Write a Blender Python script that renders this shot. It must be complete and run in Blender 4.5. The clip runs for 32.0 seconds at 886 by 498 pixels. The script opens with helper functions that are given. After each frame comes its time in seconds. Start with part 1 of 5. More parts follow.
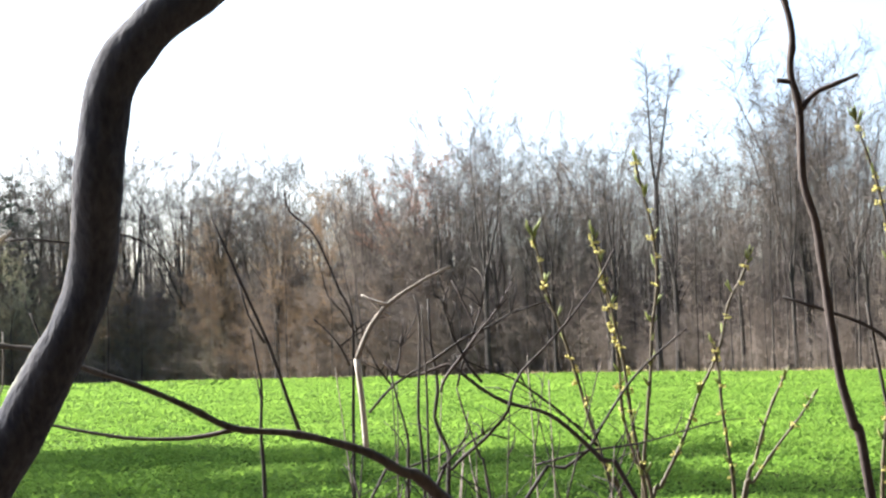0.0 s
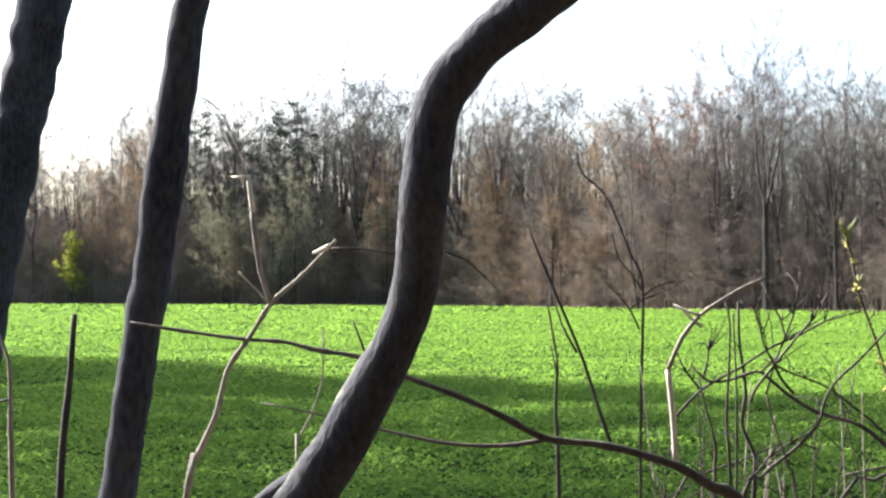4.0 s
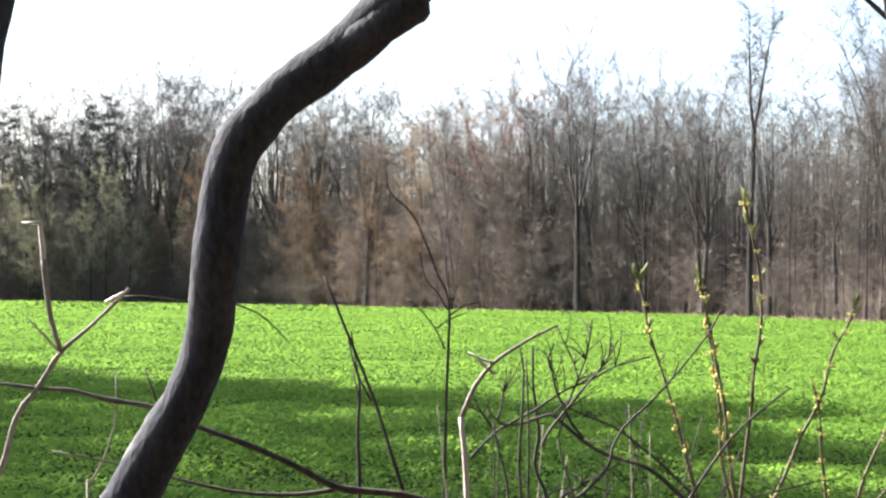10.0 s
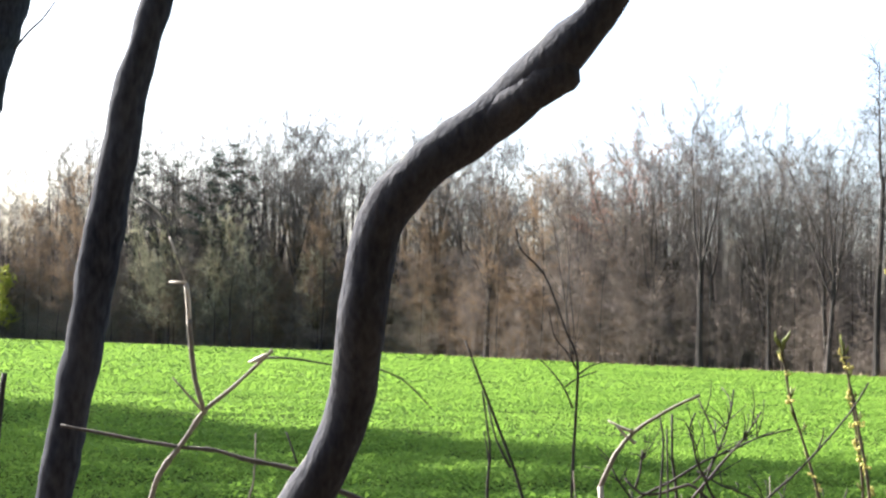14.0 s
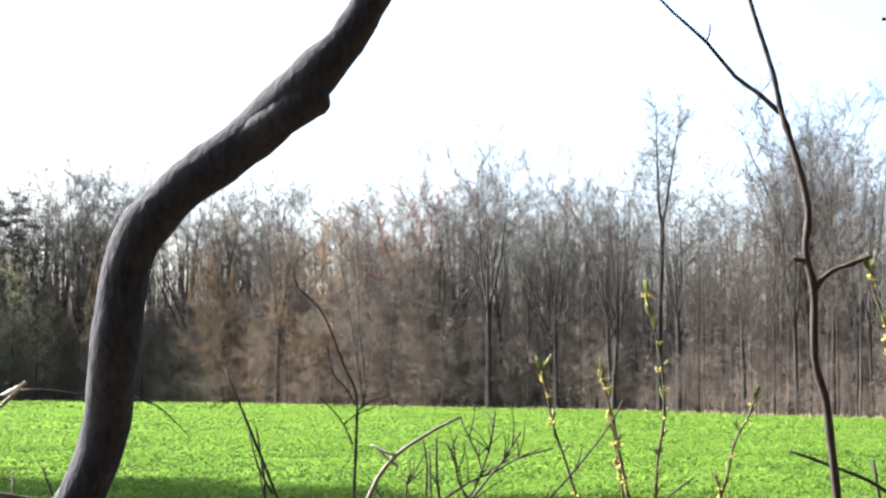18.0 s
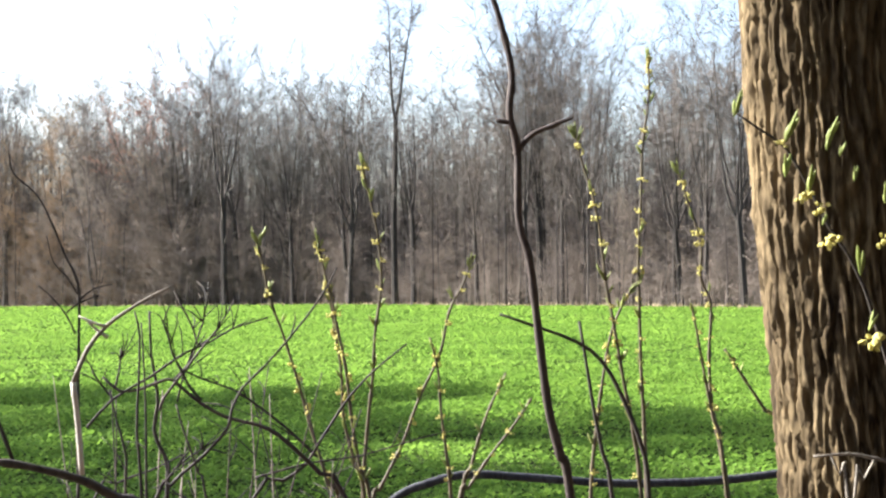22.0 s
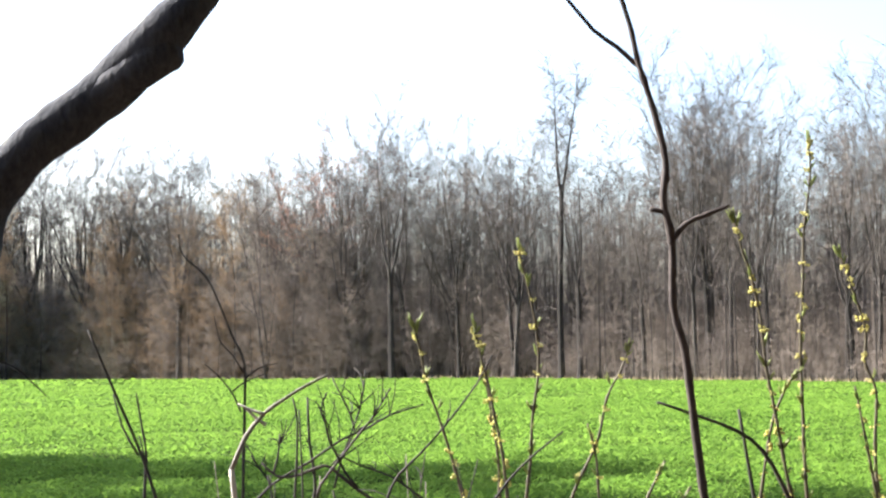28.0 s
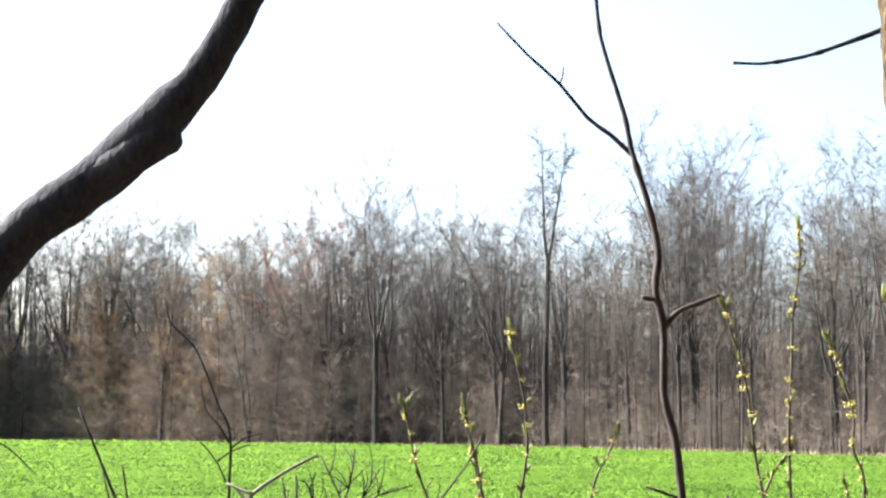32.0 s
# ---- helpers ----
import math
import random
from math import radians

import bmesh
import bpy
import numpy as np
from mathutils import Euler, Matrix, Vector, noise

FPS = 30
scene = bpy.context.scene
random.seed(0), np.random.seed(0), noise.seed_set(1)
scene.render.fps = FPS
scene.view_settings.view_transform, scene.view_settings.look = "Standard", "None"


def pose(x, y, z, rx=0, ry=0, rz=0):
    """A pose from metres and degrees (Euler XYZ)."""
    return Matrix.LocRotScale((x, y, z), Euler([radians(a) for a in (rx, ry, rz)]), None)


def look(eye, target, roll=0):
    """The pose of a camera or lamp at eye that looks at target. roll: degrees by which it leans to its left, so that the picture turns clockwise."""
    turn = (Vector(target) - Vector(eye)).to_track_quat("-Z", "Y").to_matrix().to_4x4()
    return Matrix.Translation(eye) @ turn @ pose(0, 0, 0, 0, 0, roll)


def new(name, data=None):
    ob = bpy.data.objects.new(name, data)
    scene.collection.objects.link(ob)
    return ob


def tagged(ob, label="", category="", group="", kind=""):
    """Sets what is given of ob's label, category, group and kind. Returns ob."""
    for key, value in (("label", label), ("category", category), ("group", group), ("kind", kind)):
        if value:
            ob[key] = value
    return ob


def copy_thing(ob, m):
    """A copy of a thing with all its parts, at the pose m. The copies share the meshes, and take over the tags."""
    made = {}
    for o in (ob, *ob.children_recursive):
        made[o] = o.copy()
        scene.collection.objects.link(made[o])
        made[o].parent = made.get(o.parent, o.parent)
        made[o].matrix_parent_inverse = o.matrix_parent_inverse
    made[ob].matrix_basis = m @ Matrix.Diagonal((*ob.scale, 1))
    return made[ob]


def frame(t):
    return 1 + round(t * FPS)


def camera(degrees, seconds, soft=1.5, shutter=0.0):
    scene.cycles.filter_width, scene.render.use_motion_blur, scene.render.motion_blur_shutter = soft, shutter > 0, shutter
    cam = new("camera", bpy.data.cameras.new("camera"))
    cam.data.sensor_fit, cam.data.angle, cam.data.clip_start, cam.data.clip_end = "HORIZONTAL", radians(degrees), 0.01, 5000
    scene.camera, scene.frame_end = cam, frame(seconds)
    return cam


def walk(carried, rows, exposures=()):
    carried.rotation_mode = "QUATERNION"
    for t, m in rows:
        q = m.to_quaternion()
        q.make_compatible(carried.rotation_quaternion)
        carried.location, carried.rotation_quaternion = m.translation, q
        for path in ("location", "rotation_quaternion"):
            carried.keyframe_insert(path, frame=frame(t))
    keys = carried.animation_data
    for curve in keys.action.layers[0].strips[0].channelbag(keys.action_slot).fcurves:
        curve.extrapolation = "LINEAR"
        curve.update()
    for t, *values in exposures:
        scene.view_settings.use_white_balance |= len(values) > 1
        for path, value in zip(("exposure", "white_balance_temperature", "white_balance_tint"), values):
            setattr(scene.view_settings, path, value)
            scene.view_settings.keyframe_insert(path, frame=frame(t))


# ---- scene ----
# ---- camera ----
cam = camera(30.4959, 32.0, soft=2.4)
PATH = [
    (0.0, (0.0014, 0.0122, 1.2575), (-0.2334, 9.9866, 1.9334), -1.851),
    (0.5, (-0.0291, 0.0218, 1.2585), (-0.8597, 9.9663, 1.9041), -1.410),
    (1.0, (-0.0653, 0.0133, 1.2636), (-1.3901, 9.9002, 1.9671), -1.275),
    (1.5, (-0.0918, -0.0014, 1.2834), (-1.7606, 9.8299, 2.0325), -1.149),
    (2.0, (-0.1001, 0.0047, 1.2878), (-1.9778, 9.8020, 1.9859), -0.799),
    (2.5, (-0.0972, -0.0141, 1.2923), (-2.0691, 9.7732, 1.8598), -0.726),
    (4.5, (-0.0323, -0.0013, 1.4294), (-1.8171, 9.8356, 1.6561), 0.737),
    (5.0, (-0.0133, -0.0126, 1.4654), (-1.3734, 9.8868, 1.8540), 0.769),
    (5.5, (-0.0302, -0.0121, 1.4802), (-1.2541, 9.9014, 1.9528), 0.985),
    (6.0, (-0.0316, -0.0179, 1.4870), (-1.2145, 9.8963, 2.0428), 1.004),
    (6.5, (-0.0331, -0.0195, 1.4871), (-1.2183, 9.8972, 1.9915), 0.806),
    (7.0, (-0.0323, -0.0140, 1.4782), (-1.2066, 9.9083, 1.8913), 0.452),
    (7.5, (-0.0310, -0.0097, 1.4759), (-1.1653, 9.9200, 1.8118), 0.414),
    (8.0, (-0.0273, -0.0104, 1.4734), (-1.0632, 9.9314, 1.7719), 0.514),
    (8.5, (-0.0285, -0.0114, 1.4724), (-0.9831, 9.9403, 1.7015), 0.779),
    (9.0, (-0.0290, -0.0102, 1.4687), (-0.9266, 9.9473, 1.6744), 0.693),
    (9.5, (-0.0237, -0.0127, 1.4643), (-0.7949, 9.9540, 1.7302), 0.420),
    (10.0, (-0.0251, -0.0123, 1.4641), (-0.8239, 9.9524, 1.7228), 0.549),
    (10.5, (-0.0306, -0.0097, 1.4636), (-0.9897, 9.9414, 1.7003), 0.782),
    (11.0, (-0.0263, -0.0081, 1.4667), (-1.0919, 9.9258, 1.8942), 0.795),
    (11.5, (-0.0252, -0.0236, 1.4998), (-1.1239, 9.8904, 2.2108), 0.975),
    (12.0, (-0.0310, -0.0217, 1.4977), (-1.1570, 9.8887, 2.2163), 1.044),
    (12.5, (-0.0362, -0.0169, 1.4911), (-1.3153, 9.8784, 2.1595), 1.204),
    (13.0, (-0.0631, -0.0055, 1.4890), (-1.6493, 9.8491, 2.0980), 1.654),
    (13.5, (-0.0658, -0.0027, 1.4841), (-1.7285, 9.8426, 2.0364), 1.821),
    (14.0, (-0.0601, -0.0045, 1.4865), (-1.6024, 9.8602, 2.0432), 1.789),
    (14.5, (-0.0476, -0.0141, 1.4887), (-1.2703, 9.8916, 2.1082), 1.748),
    (15.0, (-0.0266, -0.0208, 1.4804), (-0.8834, 9.9168, 2.1947), 1.544),
    (15.5, (-0.0308, -0.0367, 1.4808), (-0.7731, 9.9041, 2.2734), 1.522),
    (17.5, (-0.0177, -0.0235, 1.4561), (-0.4815, 9.9245, 2.3636), 0.498),
    (18.0, (-0.0096, -0.0166, 1.4566), (-0.2680, 9.9436, 2.3097), 0.229),
    (18.5, (0.0021, -0.0121, 1.4462), (-0.0649, 9.9606, 2.1812), -0.064),
    (19.0, (0.0110, -0.0206, 1.4403), (0.0010, 9.9582, 2.0907), -0.398),
    (19.5, (0.0136, -0.0156, 1.4376), (0.0142, 9.9656, 2.0495), -0.366),
    (20.0, (0.0143, -0.0093, 1.4317), (0.0630, 9.9775, 1.9441), -0.426),
    (20.5, (0.0189, -0.0052, 1.4263), (0.2035, 9.9832, 1.8693), -0.645),
    (21.0, (0.0209, 0.0001, 1.4261), (0.7622, 9.9656, 1.7981), -1.015),
    (21.5, (0.0323, -0.0176, 1.4133), (1.4142, 9.8827, 1.6838), -1.083),
    (22.0, (0.0300, -0.0125, 1.4082), (1.3871, 9.8929, 1.6132), -1.062),
    (22.5, (0.0240, 0.0022, 1.4055), (0.5998, 9.9837, 1.5973), -0.944),
    (23.0, (0.0268, -0.0036, 1.4055), (0.2583, 9.9917, 1.6079), -0.873),
    (23.5, (0.0280, -0.0022, 1.4024), (0.2676, 9.9910, 1.6835), -0.779),
    (24.0, (0.0259, -0.0022, 1.3998), (0.3202, 9.9853, 1.8052), -0.660),
    (24.5, (0.0279, 0.0029, 1.3960), (0.3952, 9.9876, 1.8096), -0.761),
    (25.0, (0.0292, -0.0015, 1.3922), (0.4513, 9.9827, 1.7647), -0.554),
    (25.5, (0.0392, -0.0009, 1.4128), (0.5012, 9.9787, 1.8524), -0.313),
    (27.5, (0.0561, -0.0209, 1.4379), (0.6279, 9.9392, 2.1356), -0.784),
    (28.0, (0.0497, -0.0171, 1.4327), (0.3942, 9.9552, 2.1045), -0.934),
    (28.5, (0.0442, -0.0167, 1.4290), (0.1648, 9.9576, 2.1475), -0.783),
    (29.0, (0.0409, -0.0164, 1.4230), (0.0691, 9.9556, 2.1838), -0.641),
    (29.5, (0.0409, -0.0129, 1.4198), (0.0707, 9.9616, 2.1459), -0.549),
    (30.0, (0.0393, -0.0118, 1.4210), (0.0577, 9.9638, 2.1311), -0.593),
    (30.5, (0.0428, -0.0117, 1.4194), (0.1427, 9.9629, 2.1369), -0.579),
    (31.0, (0.0430, -0.0110, 1.4199), (0.3930, 9.9542, 2.1901), -0.526),
    (31.5, (0.0380, -0.0232, 1.4429), (0.4954, 9.9235, 2.3804), -0.214),
    (32.0, (0.0388, -0.0313, 1.4598), (0.4701, 9.9031, 2.5320), -0.011),
]
walk(cam, [(t, look(eye, target, roll)) for t, eye, target, roll in PATH], exposures=[(0, 2.34, 5950, 12), (32, 2.34, 5950, 12)])

# ---- light ----
SUN_AZIMUTH, SUN_HEIGHT = -63.0, 35.0     # degrees from straight ahead, degrees above the horizon
world = bpy.data.worlds.new("sky")
scene.world = world
world.use_nodes = True
sky = world.node_tree.nodes.new("ShaderNodeTexSky")
sky.sky_type, sky.sun_disc = "NISHITA", False
sky.sun_elevation, sky.sun_rotation = radians(SUN_HEIGHT), radians(SUN_AZIMUTH)
sky.air_density, sky.dust_density, sky.ozone_density = 1.0, 3.6, 1.0
world.node_tree.links.new(sky.outputs["Color"], world.node_tree.nodes["Background"].inputs["Color"])
world.node_tree.nodes["Background"].inputs["Strength"].default_value = 0.085
sun_way = Vector((math.sin(radians(SUN_AZIMUTH)) * math.cos(radians(SUN_HEIGHT)), math.cos(radians(SUN_AZIMUTH)) * math.cos(radians(SUN_HEIGHT)), math.sin(radians(SUN_HEIGHT))))
lamp = bpy.data.lights.new("sun", "SUN")
lamp.energy, lamp.angle, lamp.color = 5.1, radians(0.5), (1.0, 0.94, 0.84)
new("sun", lamp).matrix_world = look(sun_way * 100, (0, 0, 0))


# ---- materials ----
def material(name, dark, light, scale=8.0, fine=60.0, rough=0.85, bump=0.3, depth=0.01, stretch=(1, 1, 1), vary=0.0, through_light=0.0, spec=0.3):
    """Colour from two noises between dark and light, relief from the finer; vary: how far single objects and islands differ."""
    m = bpy.data.materials.new(name)
    m.use_nodes = True
    nodes, links = m.node_tree.nodes, m.node_tree.links
    bsdf = nodes["Principled BSDF"]
    where = nodes.new("ShaderNodeTexCoord")
    mapping = nodes.new("ShaderNodeMapping")
    mapping.inputs["Scale"].default_value = stretch
    links.new(where.outputs["Object"], mapping.inputs["Vector"])
    big, small = nodes.new("ShaderNodeTexNoise"), nodes.new("ShaderNodeTexNoise")
    for n, s, d in ((big, scale, 3), (small, fine, 6)):
        n.inputs["Scale"].default_value, n.inputs["Detail"].default_value = s, d
        links.new(mapping.outputs["Vector"], n.inputs["Vector"])
    add = nodes.new("ShaderNodeMath")
    add.operation = "ADD"
    links.new(big.outputs["Fac"], add.inputs[0])
    links.new(small.outputs["Fac"], add.inputs[1])
    spread = nodes.new("ShaderNodeMapRange")
    spread.inputs["From Min"].default_value, spread.inputs["From Max"].default_value = 0.7, 1.3
    links.new(add.outputs[0], spread.inputs["Value"])
    mix = nodes.new("ShaderNodeMix")
    mix.data_type = "RGBA"
    mix.inputs[6].default_value, mix.inputs[7].default_value = (*dark, 1), (*light, 1)
    links.new(spread.outputs["Result"], mix.inputs["Factor"])
    colour = mix.outputs[2]
    if vary:
        info, geo = nodes.new("ShaderNodeObjectInfo"), nodes.new("ShaderNodeNewGeometry")
        sums = nodes.new("ShaderNodeMath")
        sums.operation = "ADD"
        links.new(info.outputs["Random"], sums.inputs[0])
        links.new(geo.outputs["Random Per Island"], sums.inputs[1])
        value = nodes.new("ShaderNodeMapRange")
        value.inputs["From Max"].default_value = 2.0
        value.inputs["To Min"].default_value, value.inputs["To Max"].default_value = 1 - vary, 1 + vary
        links.new(sums.outputs[0], value.inputs["Value"])
        hsv = nodes.new("ShaderNodeHueSaturation")
        links.new(value.outputs["Result"], hsv.inputs["Value"])
        links.new(colour, hsv.inputs["Color"])
        colour = hsv.outputs["Color"]
    links.new(colour, bsdf.inputs["Base Color"])
    bsdf.inputs["Roughness"].default_value = rough
    bsdf.inputs["Specular IOR Level"].default_value = spec
    if bump:
        relief = nodes.new("ShaderNodeBump")
        relief.inputs["Strength"].default_value, relief.inputs["Distance"].default_value = bump, depth
        links.new(small.outputs["Fac"], relief.inputs["Height"])
        links.new(relief.outputs["Normal"], bsdf.inputs["Normal"])
    if through_light:
        glow, blend = nodes.new("ShaderNodeBsdfTranslucent"), nodes.new("ShaderNodeMixShader")
        links.new(colour, glow.inputs["Color"])
        blend.inputs["Fac"].default_value = through_light
        links.new(bsdf.outputs["BSDF"], blend.inputs[1])
        links.new(glow.outputs["BSDF"], blend.inputs[2])
        links.new(blend.outputs["Shader"], nodes["Material Output"].inputs["Surface"])
    return m


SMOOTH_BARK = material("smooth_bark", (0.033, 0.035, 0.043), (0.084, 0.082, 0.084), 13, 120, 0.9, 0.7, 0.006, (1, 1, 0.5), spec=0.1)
DARK_BARK = material("dark_bark", (0.018, 0.019, 0.025), (0.073, 0.074, 0.078), 6, 60, 0.9, 0.7, 0.006, (1, 1, 0.35), spec=0.1)


def add_lichen_sun_rim(m, colour, side):
    """Pale lichen patches that also paint a sunlit rim on a trunk's sunward side."""
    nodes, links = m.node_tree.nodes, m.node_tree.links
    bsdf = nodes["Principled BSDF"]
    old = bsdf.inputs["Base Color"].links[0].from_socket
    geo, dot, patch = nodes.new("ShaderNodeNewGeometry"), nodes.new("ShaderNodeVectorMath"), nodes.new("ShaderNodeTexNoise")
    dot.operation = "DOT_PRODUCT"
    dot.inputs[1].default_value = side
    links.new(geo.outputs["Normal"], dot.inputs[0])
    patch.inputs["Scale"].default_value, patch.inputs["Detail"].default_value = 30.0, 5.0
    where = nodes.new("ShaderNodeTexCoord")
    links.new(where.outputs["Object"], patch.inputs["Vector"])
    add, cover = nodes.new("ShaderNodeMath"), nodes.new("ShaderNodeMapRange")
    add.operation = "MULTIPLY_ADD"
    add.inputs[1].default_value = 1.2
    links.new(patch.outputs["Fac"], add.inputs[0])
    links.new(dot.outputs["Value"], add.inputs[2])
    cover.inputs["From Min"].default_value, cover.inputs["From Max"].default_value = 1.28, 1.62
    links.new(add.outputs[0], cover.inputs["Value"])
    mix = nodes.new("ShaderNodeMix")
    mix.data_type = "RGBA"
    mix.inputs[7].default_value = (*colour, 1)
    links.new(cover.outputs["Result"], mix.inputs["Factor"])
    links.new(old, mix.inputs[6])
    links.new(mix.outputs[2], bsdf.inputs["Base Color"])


# the lichen colour doubles as painted sunlight along the trunk's sunward edge
add_lichen_sun_rim(SMOOTH_BARK, (0.26, 0.26, 0.20), (-0.80, 0.40, 0.45))
ROUGH_BARK = material("rough_bark", (0.016, 0.011, 0.007), (0.175, 0.130, 0.070), 14, 90, 0.95, 0.6, 0.004, (1, 1, 0.3), spec=0.1)
PALE_WOOD = material("pale_wood", (0.44, 0.39, 0.32), (0.74, 0.67, 0.56), 12, 120, 0.7, 0.3, 0.002, (1, 1, 0.2))
GREY_TWIG = material("grey_twig", (0.145, 0.125, 0.098), (0.325, 0.285, 0.230), 20, 160, 0.8, 0.3, 0.001, (1, 1, 0.4))
LIMB_BARK = material("limb_bark", (0.045, 0.037, 0.030), (0.116, 0.098, 0.080), 18, 130, 0.85, 0.4, 0.002, (1, 1, 0.4))
BROWN_TWIG = material("brown_twig", (0.034, 0.025, 0.022), (0.083, 0.062, 0.051), 25, 150, 0.75, 0.3, 0.001, (1, 1, 0.4))
DARK_TWIG = material("dark_twig", (0.019, 0.015, 0.013), (0.058, 0.046, 0.036), 25, 150, 0.8, 0.3, 0.001, (1, 1, 0.4))
BUD_STEM = material("bud_stem", (0.050, 0.038, 0.022), (0.13, 0.104, 0.058), 30, 150, 0.65, 0.2, 0.001)
BUD_GREEN = material("bud_green", (0.17, 0.22, 0.05), (0.40, 0.44, 0.13), 60, 300, 0.5, 0.1, 0.001, through_light=0.3, vary=0.2)
CATKIN = material("yellow_flower", (0.42, 0.38, 0.090), (0.64, 0.58, 0.19), 80, 400, 0.7, 0.2, 0.001, through_light=0.2, vary=0.2)
FOREST_BARK = material("forest_bark", (0.024, 0.020, 0.017), (0.066, 0.054, 0.045), 0.8, 6, 0.9, 0.3, 0.02, (1, 1, 0.3), vary=0.3)
FOREST_BOUGH = material("forest_bough", (0.056, 0.046, 0.040), (0.124, 0.106, 0.090), 0.5, 4, 0.9, 0, 0, vary=0.25)
CROWN_TWIG = material("crown_twig", (0.091, 0.076, 0.064), (0.213, 0.177, 0.146), 0.22, 3, 0.9, 0, 0, vary=0.2)
FOREST_TWIG = material("forest_twig", (0.081, 0.067, 0.057), (0.167, 0.140, 0.121), 0.22, 3, 0.9, 0, 0, vary=0.15, through_light=0.25)
BROWN_BRUSH = material("brown_brush", (0.120, 0.097, 0.079), (0.244, 0.202, 0.166), 0.22, 3, 0.9, 0, 0, vary=0.15, through_light=0.25)
BUSH_TWIG = material("bush_twig", (0.135, 0.110, 0.089), (0.275, 0.228, 0.187), 0.25, 3, 0.9, 0, 0, vary=0.15, through_light=0.25)
OCHRE_TWIG = material("ochre_twig", (0.173, 0.118, 0.070), (0.328, 0.231, 0.143), 0.25, 3, 0.9, 0, 0, vary=0.15, through_light=0.25)
OLIVE_TWIG = material("olive_twig", (0.135, 0.118, 0.084), (0.275, 0.245, 0.176), 0.25, 3, 0.9, 0, 0, vary=0.15, through_light=0.25)
GREY_BUSH = material("grey_bush", (0.116, 0.097, 0.083), (0.236, 0.198, 0.172), 0.25, 3, 0.9, 0, 0, vary=0.15, through_light=0.25)
RED_BUDS = material("red_buds", (0.211, 0.113, 0.079), (0.369, 0.206, 0.143), 0.4, 3, 0.9, 0, 0, vary=0.2, through_light=0.25)
GREEN_BUDS = material("green_buds", (0.31, 0.285, 0.18), (0.54, 0.49, 0.31), 0.4, 3, 0.9, 0, 0, vary=0.4, through_light=0.2)
NEEDLES = material("pine_needles", (0.022, 0.035, 0.022), (0.055, 0.075, 0.045), 0.8, 6, 0.8, 0, 0, vary=0.3)
SPRING_LEAF = material("spring_leaf", (0.26, 0.30, 0.04), (0.42, 0.42, 0.08), 0.8, 6, 0.7, 0, 0, vary=0.25, through_light=0.4)
CROP = material("crop_leaf", (0.095, 0.180, 0.024), (0.178, 0.290, 0.042), 0.22, 2.5, 0.75, 0, 0, vary=0.10, through_light=0.55, spec=0.08)
SOIL = material("field_soil", (0.018, 0.024, 0.010), (0.040, 0.062, 0.016), 0.3, 4.0, 1.0, 0.6, 0.05, spec=0.0)
LITTER = material("leaf_litter", (0.024, 0.017, 0.011), (0.070, 0.050, 0.032), 1.5, 30, 0.95, 0.6, 0.03)
DRY_LEAF = material("dry_leaf", (0.060, 0.038, 0.020), (0.150, 0.100, 0.056), 3, 40, 0.85, 0, 0, vary=0.4)
STRAW = material("dry_grass", (0.28, 0.22, 0.13), (0.46, 0.38, 0.23), 0.6, 5, 0.9, 0, 0, vary=0.3)


# ---- builders ----
def part(name, mesh, mat, parent, label=""):
    """Links a mesh as one object under a thing or a part."""
    if isinstance(mesh, bmesh.types.BMesh):
        bm, mesh = mesh, bpy.data.meshes.new(name)
        bm.to_mesh(mesh)
        bm.free()
    if not mesh.materials:
        mesh.materials.append(mat)
    ob = new(name, mesh)
    if parent:
        ob.parent = parent
        ob.matrix_parent_inverse = parent.matrix_basis.inverted()
    if label:
        ob["label"] = label
    return ob


def thing(name, label, category, group="", kind="", at=(0, 0, 0)):
    ob = tagged(new(name), label, category, group, kind)
    ob.location = at
    bpy.context.view_layer.update()
    ob.empty_display_size = 0.1
    return ob


def mesh_of(name, verts, faces, smooth=True):
    mesh = bpy.data.meshes.new(name)
    mesh.from_pydata([tuple(v) for v in verts], [], faces)
    if smooth:
        mesh.polygons.foreach_set("use_smooth", [True] * len(mesh.polygons))
    mesh.update()
    return mesh


def smooth_line(points, step):
    """Catmull-Rom through rows of (x, y, z, radius)."""
    p = np.array([points[0], *points, points[-1]], float)
    p[0], p[-1] = 2 * p[1] - p[2], 2 * p[-2] - p[-3]
    p[0, 3], p[-1, 3] = p[1, 3], p[-2, 3]
    out = []
    for a, b, c, d in zip(p[:-3], p[1:-2], p[2:-1], p[3:]):
        n = max(2, int(np.linalg.norm(c[:3] - b[:3]) / step))
        for k in range(n):
            u = k / n
            q = 0.5 * (2 * b + (c - a) * u + (2 * a - 5 * b + 4 * c - d) * u * u + (3 * b - a - 3 * c + d) * u ** 3)
            q[3] = b[3] + (c[3] - b[3]) * u
            out.append(q)
    out.append(p[-2])
    return np.array(out)


def nodes(a, length, p):
    """Swellings where buds and twigs once sat."""
    return 0.0016 * max(0.0, math.cos(length * 82)) ** 12 + 0.0006 * noise.noise(p * 130)


def skin(a, length, p):
    """Fine lengthwise cracks and lumps of young bark."""
    return 0.0018 * noise.noise((p.x * 70, p.y * 70, p.z * 22)) + 0.0022 * noise.noise(p * 22) + 0.0009 * noise.noise(p * 150)


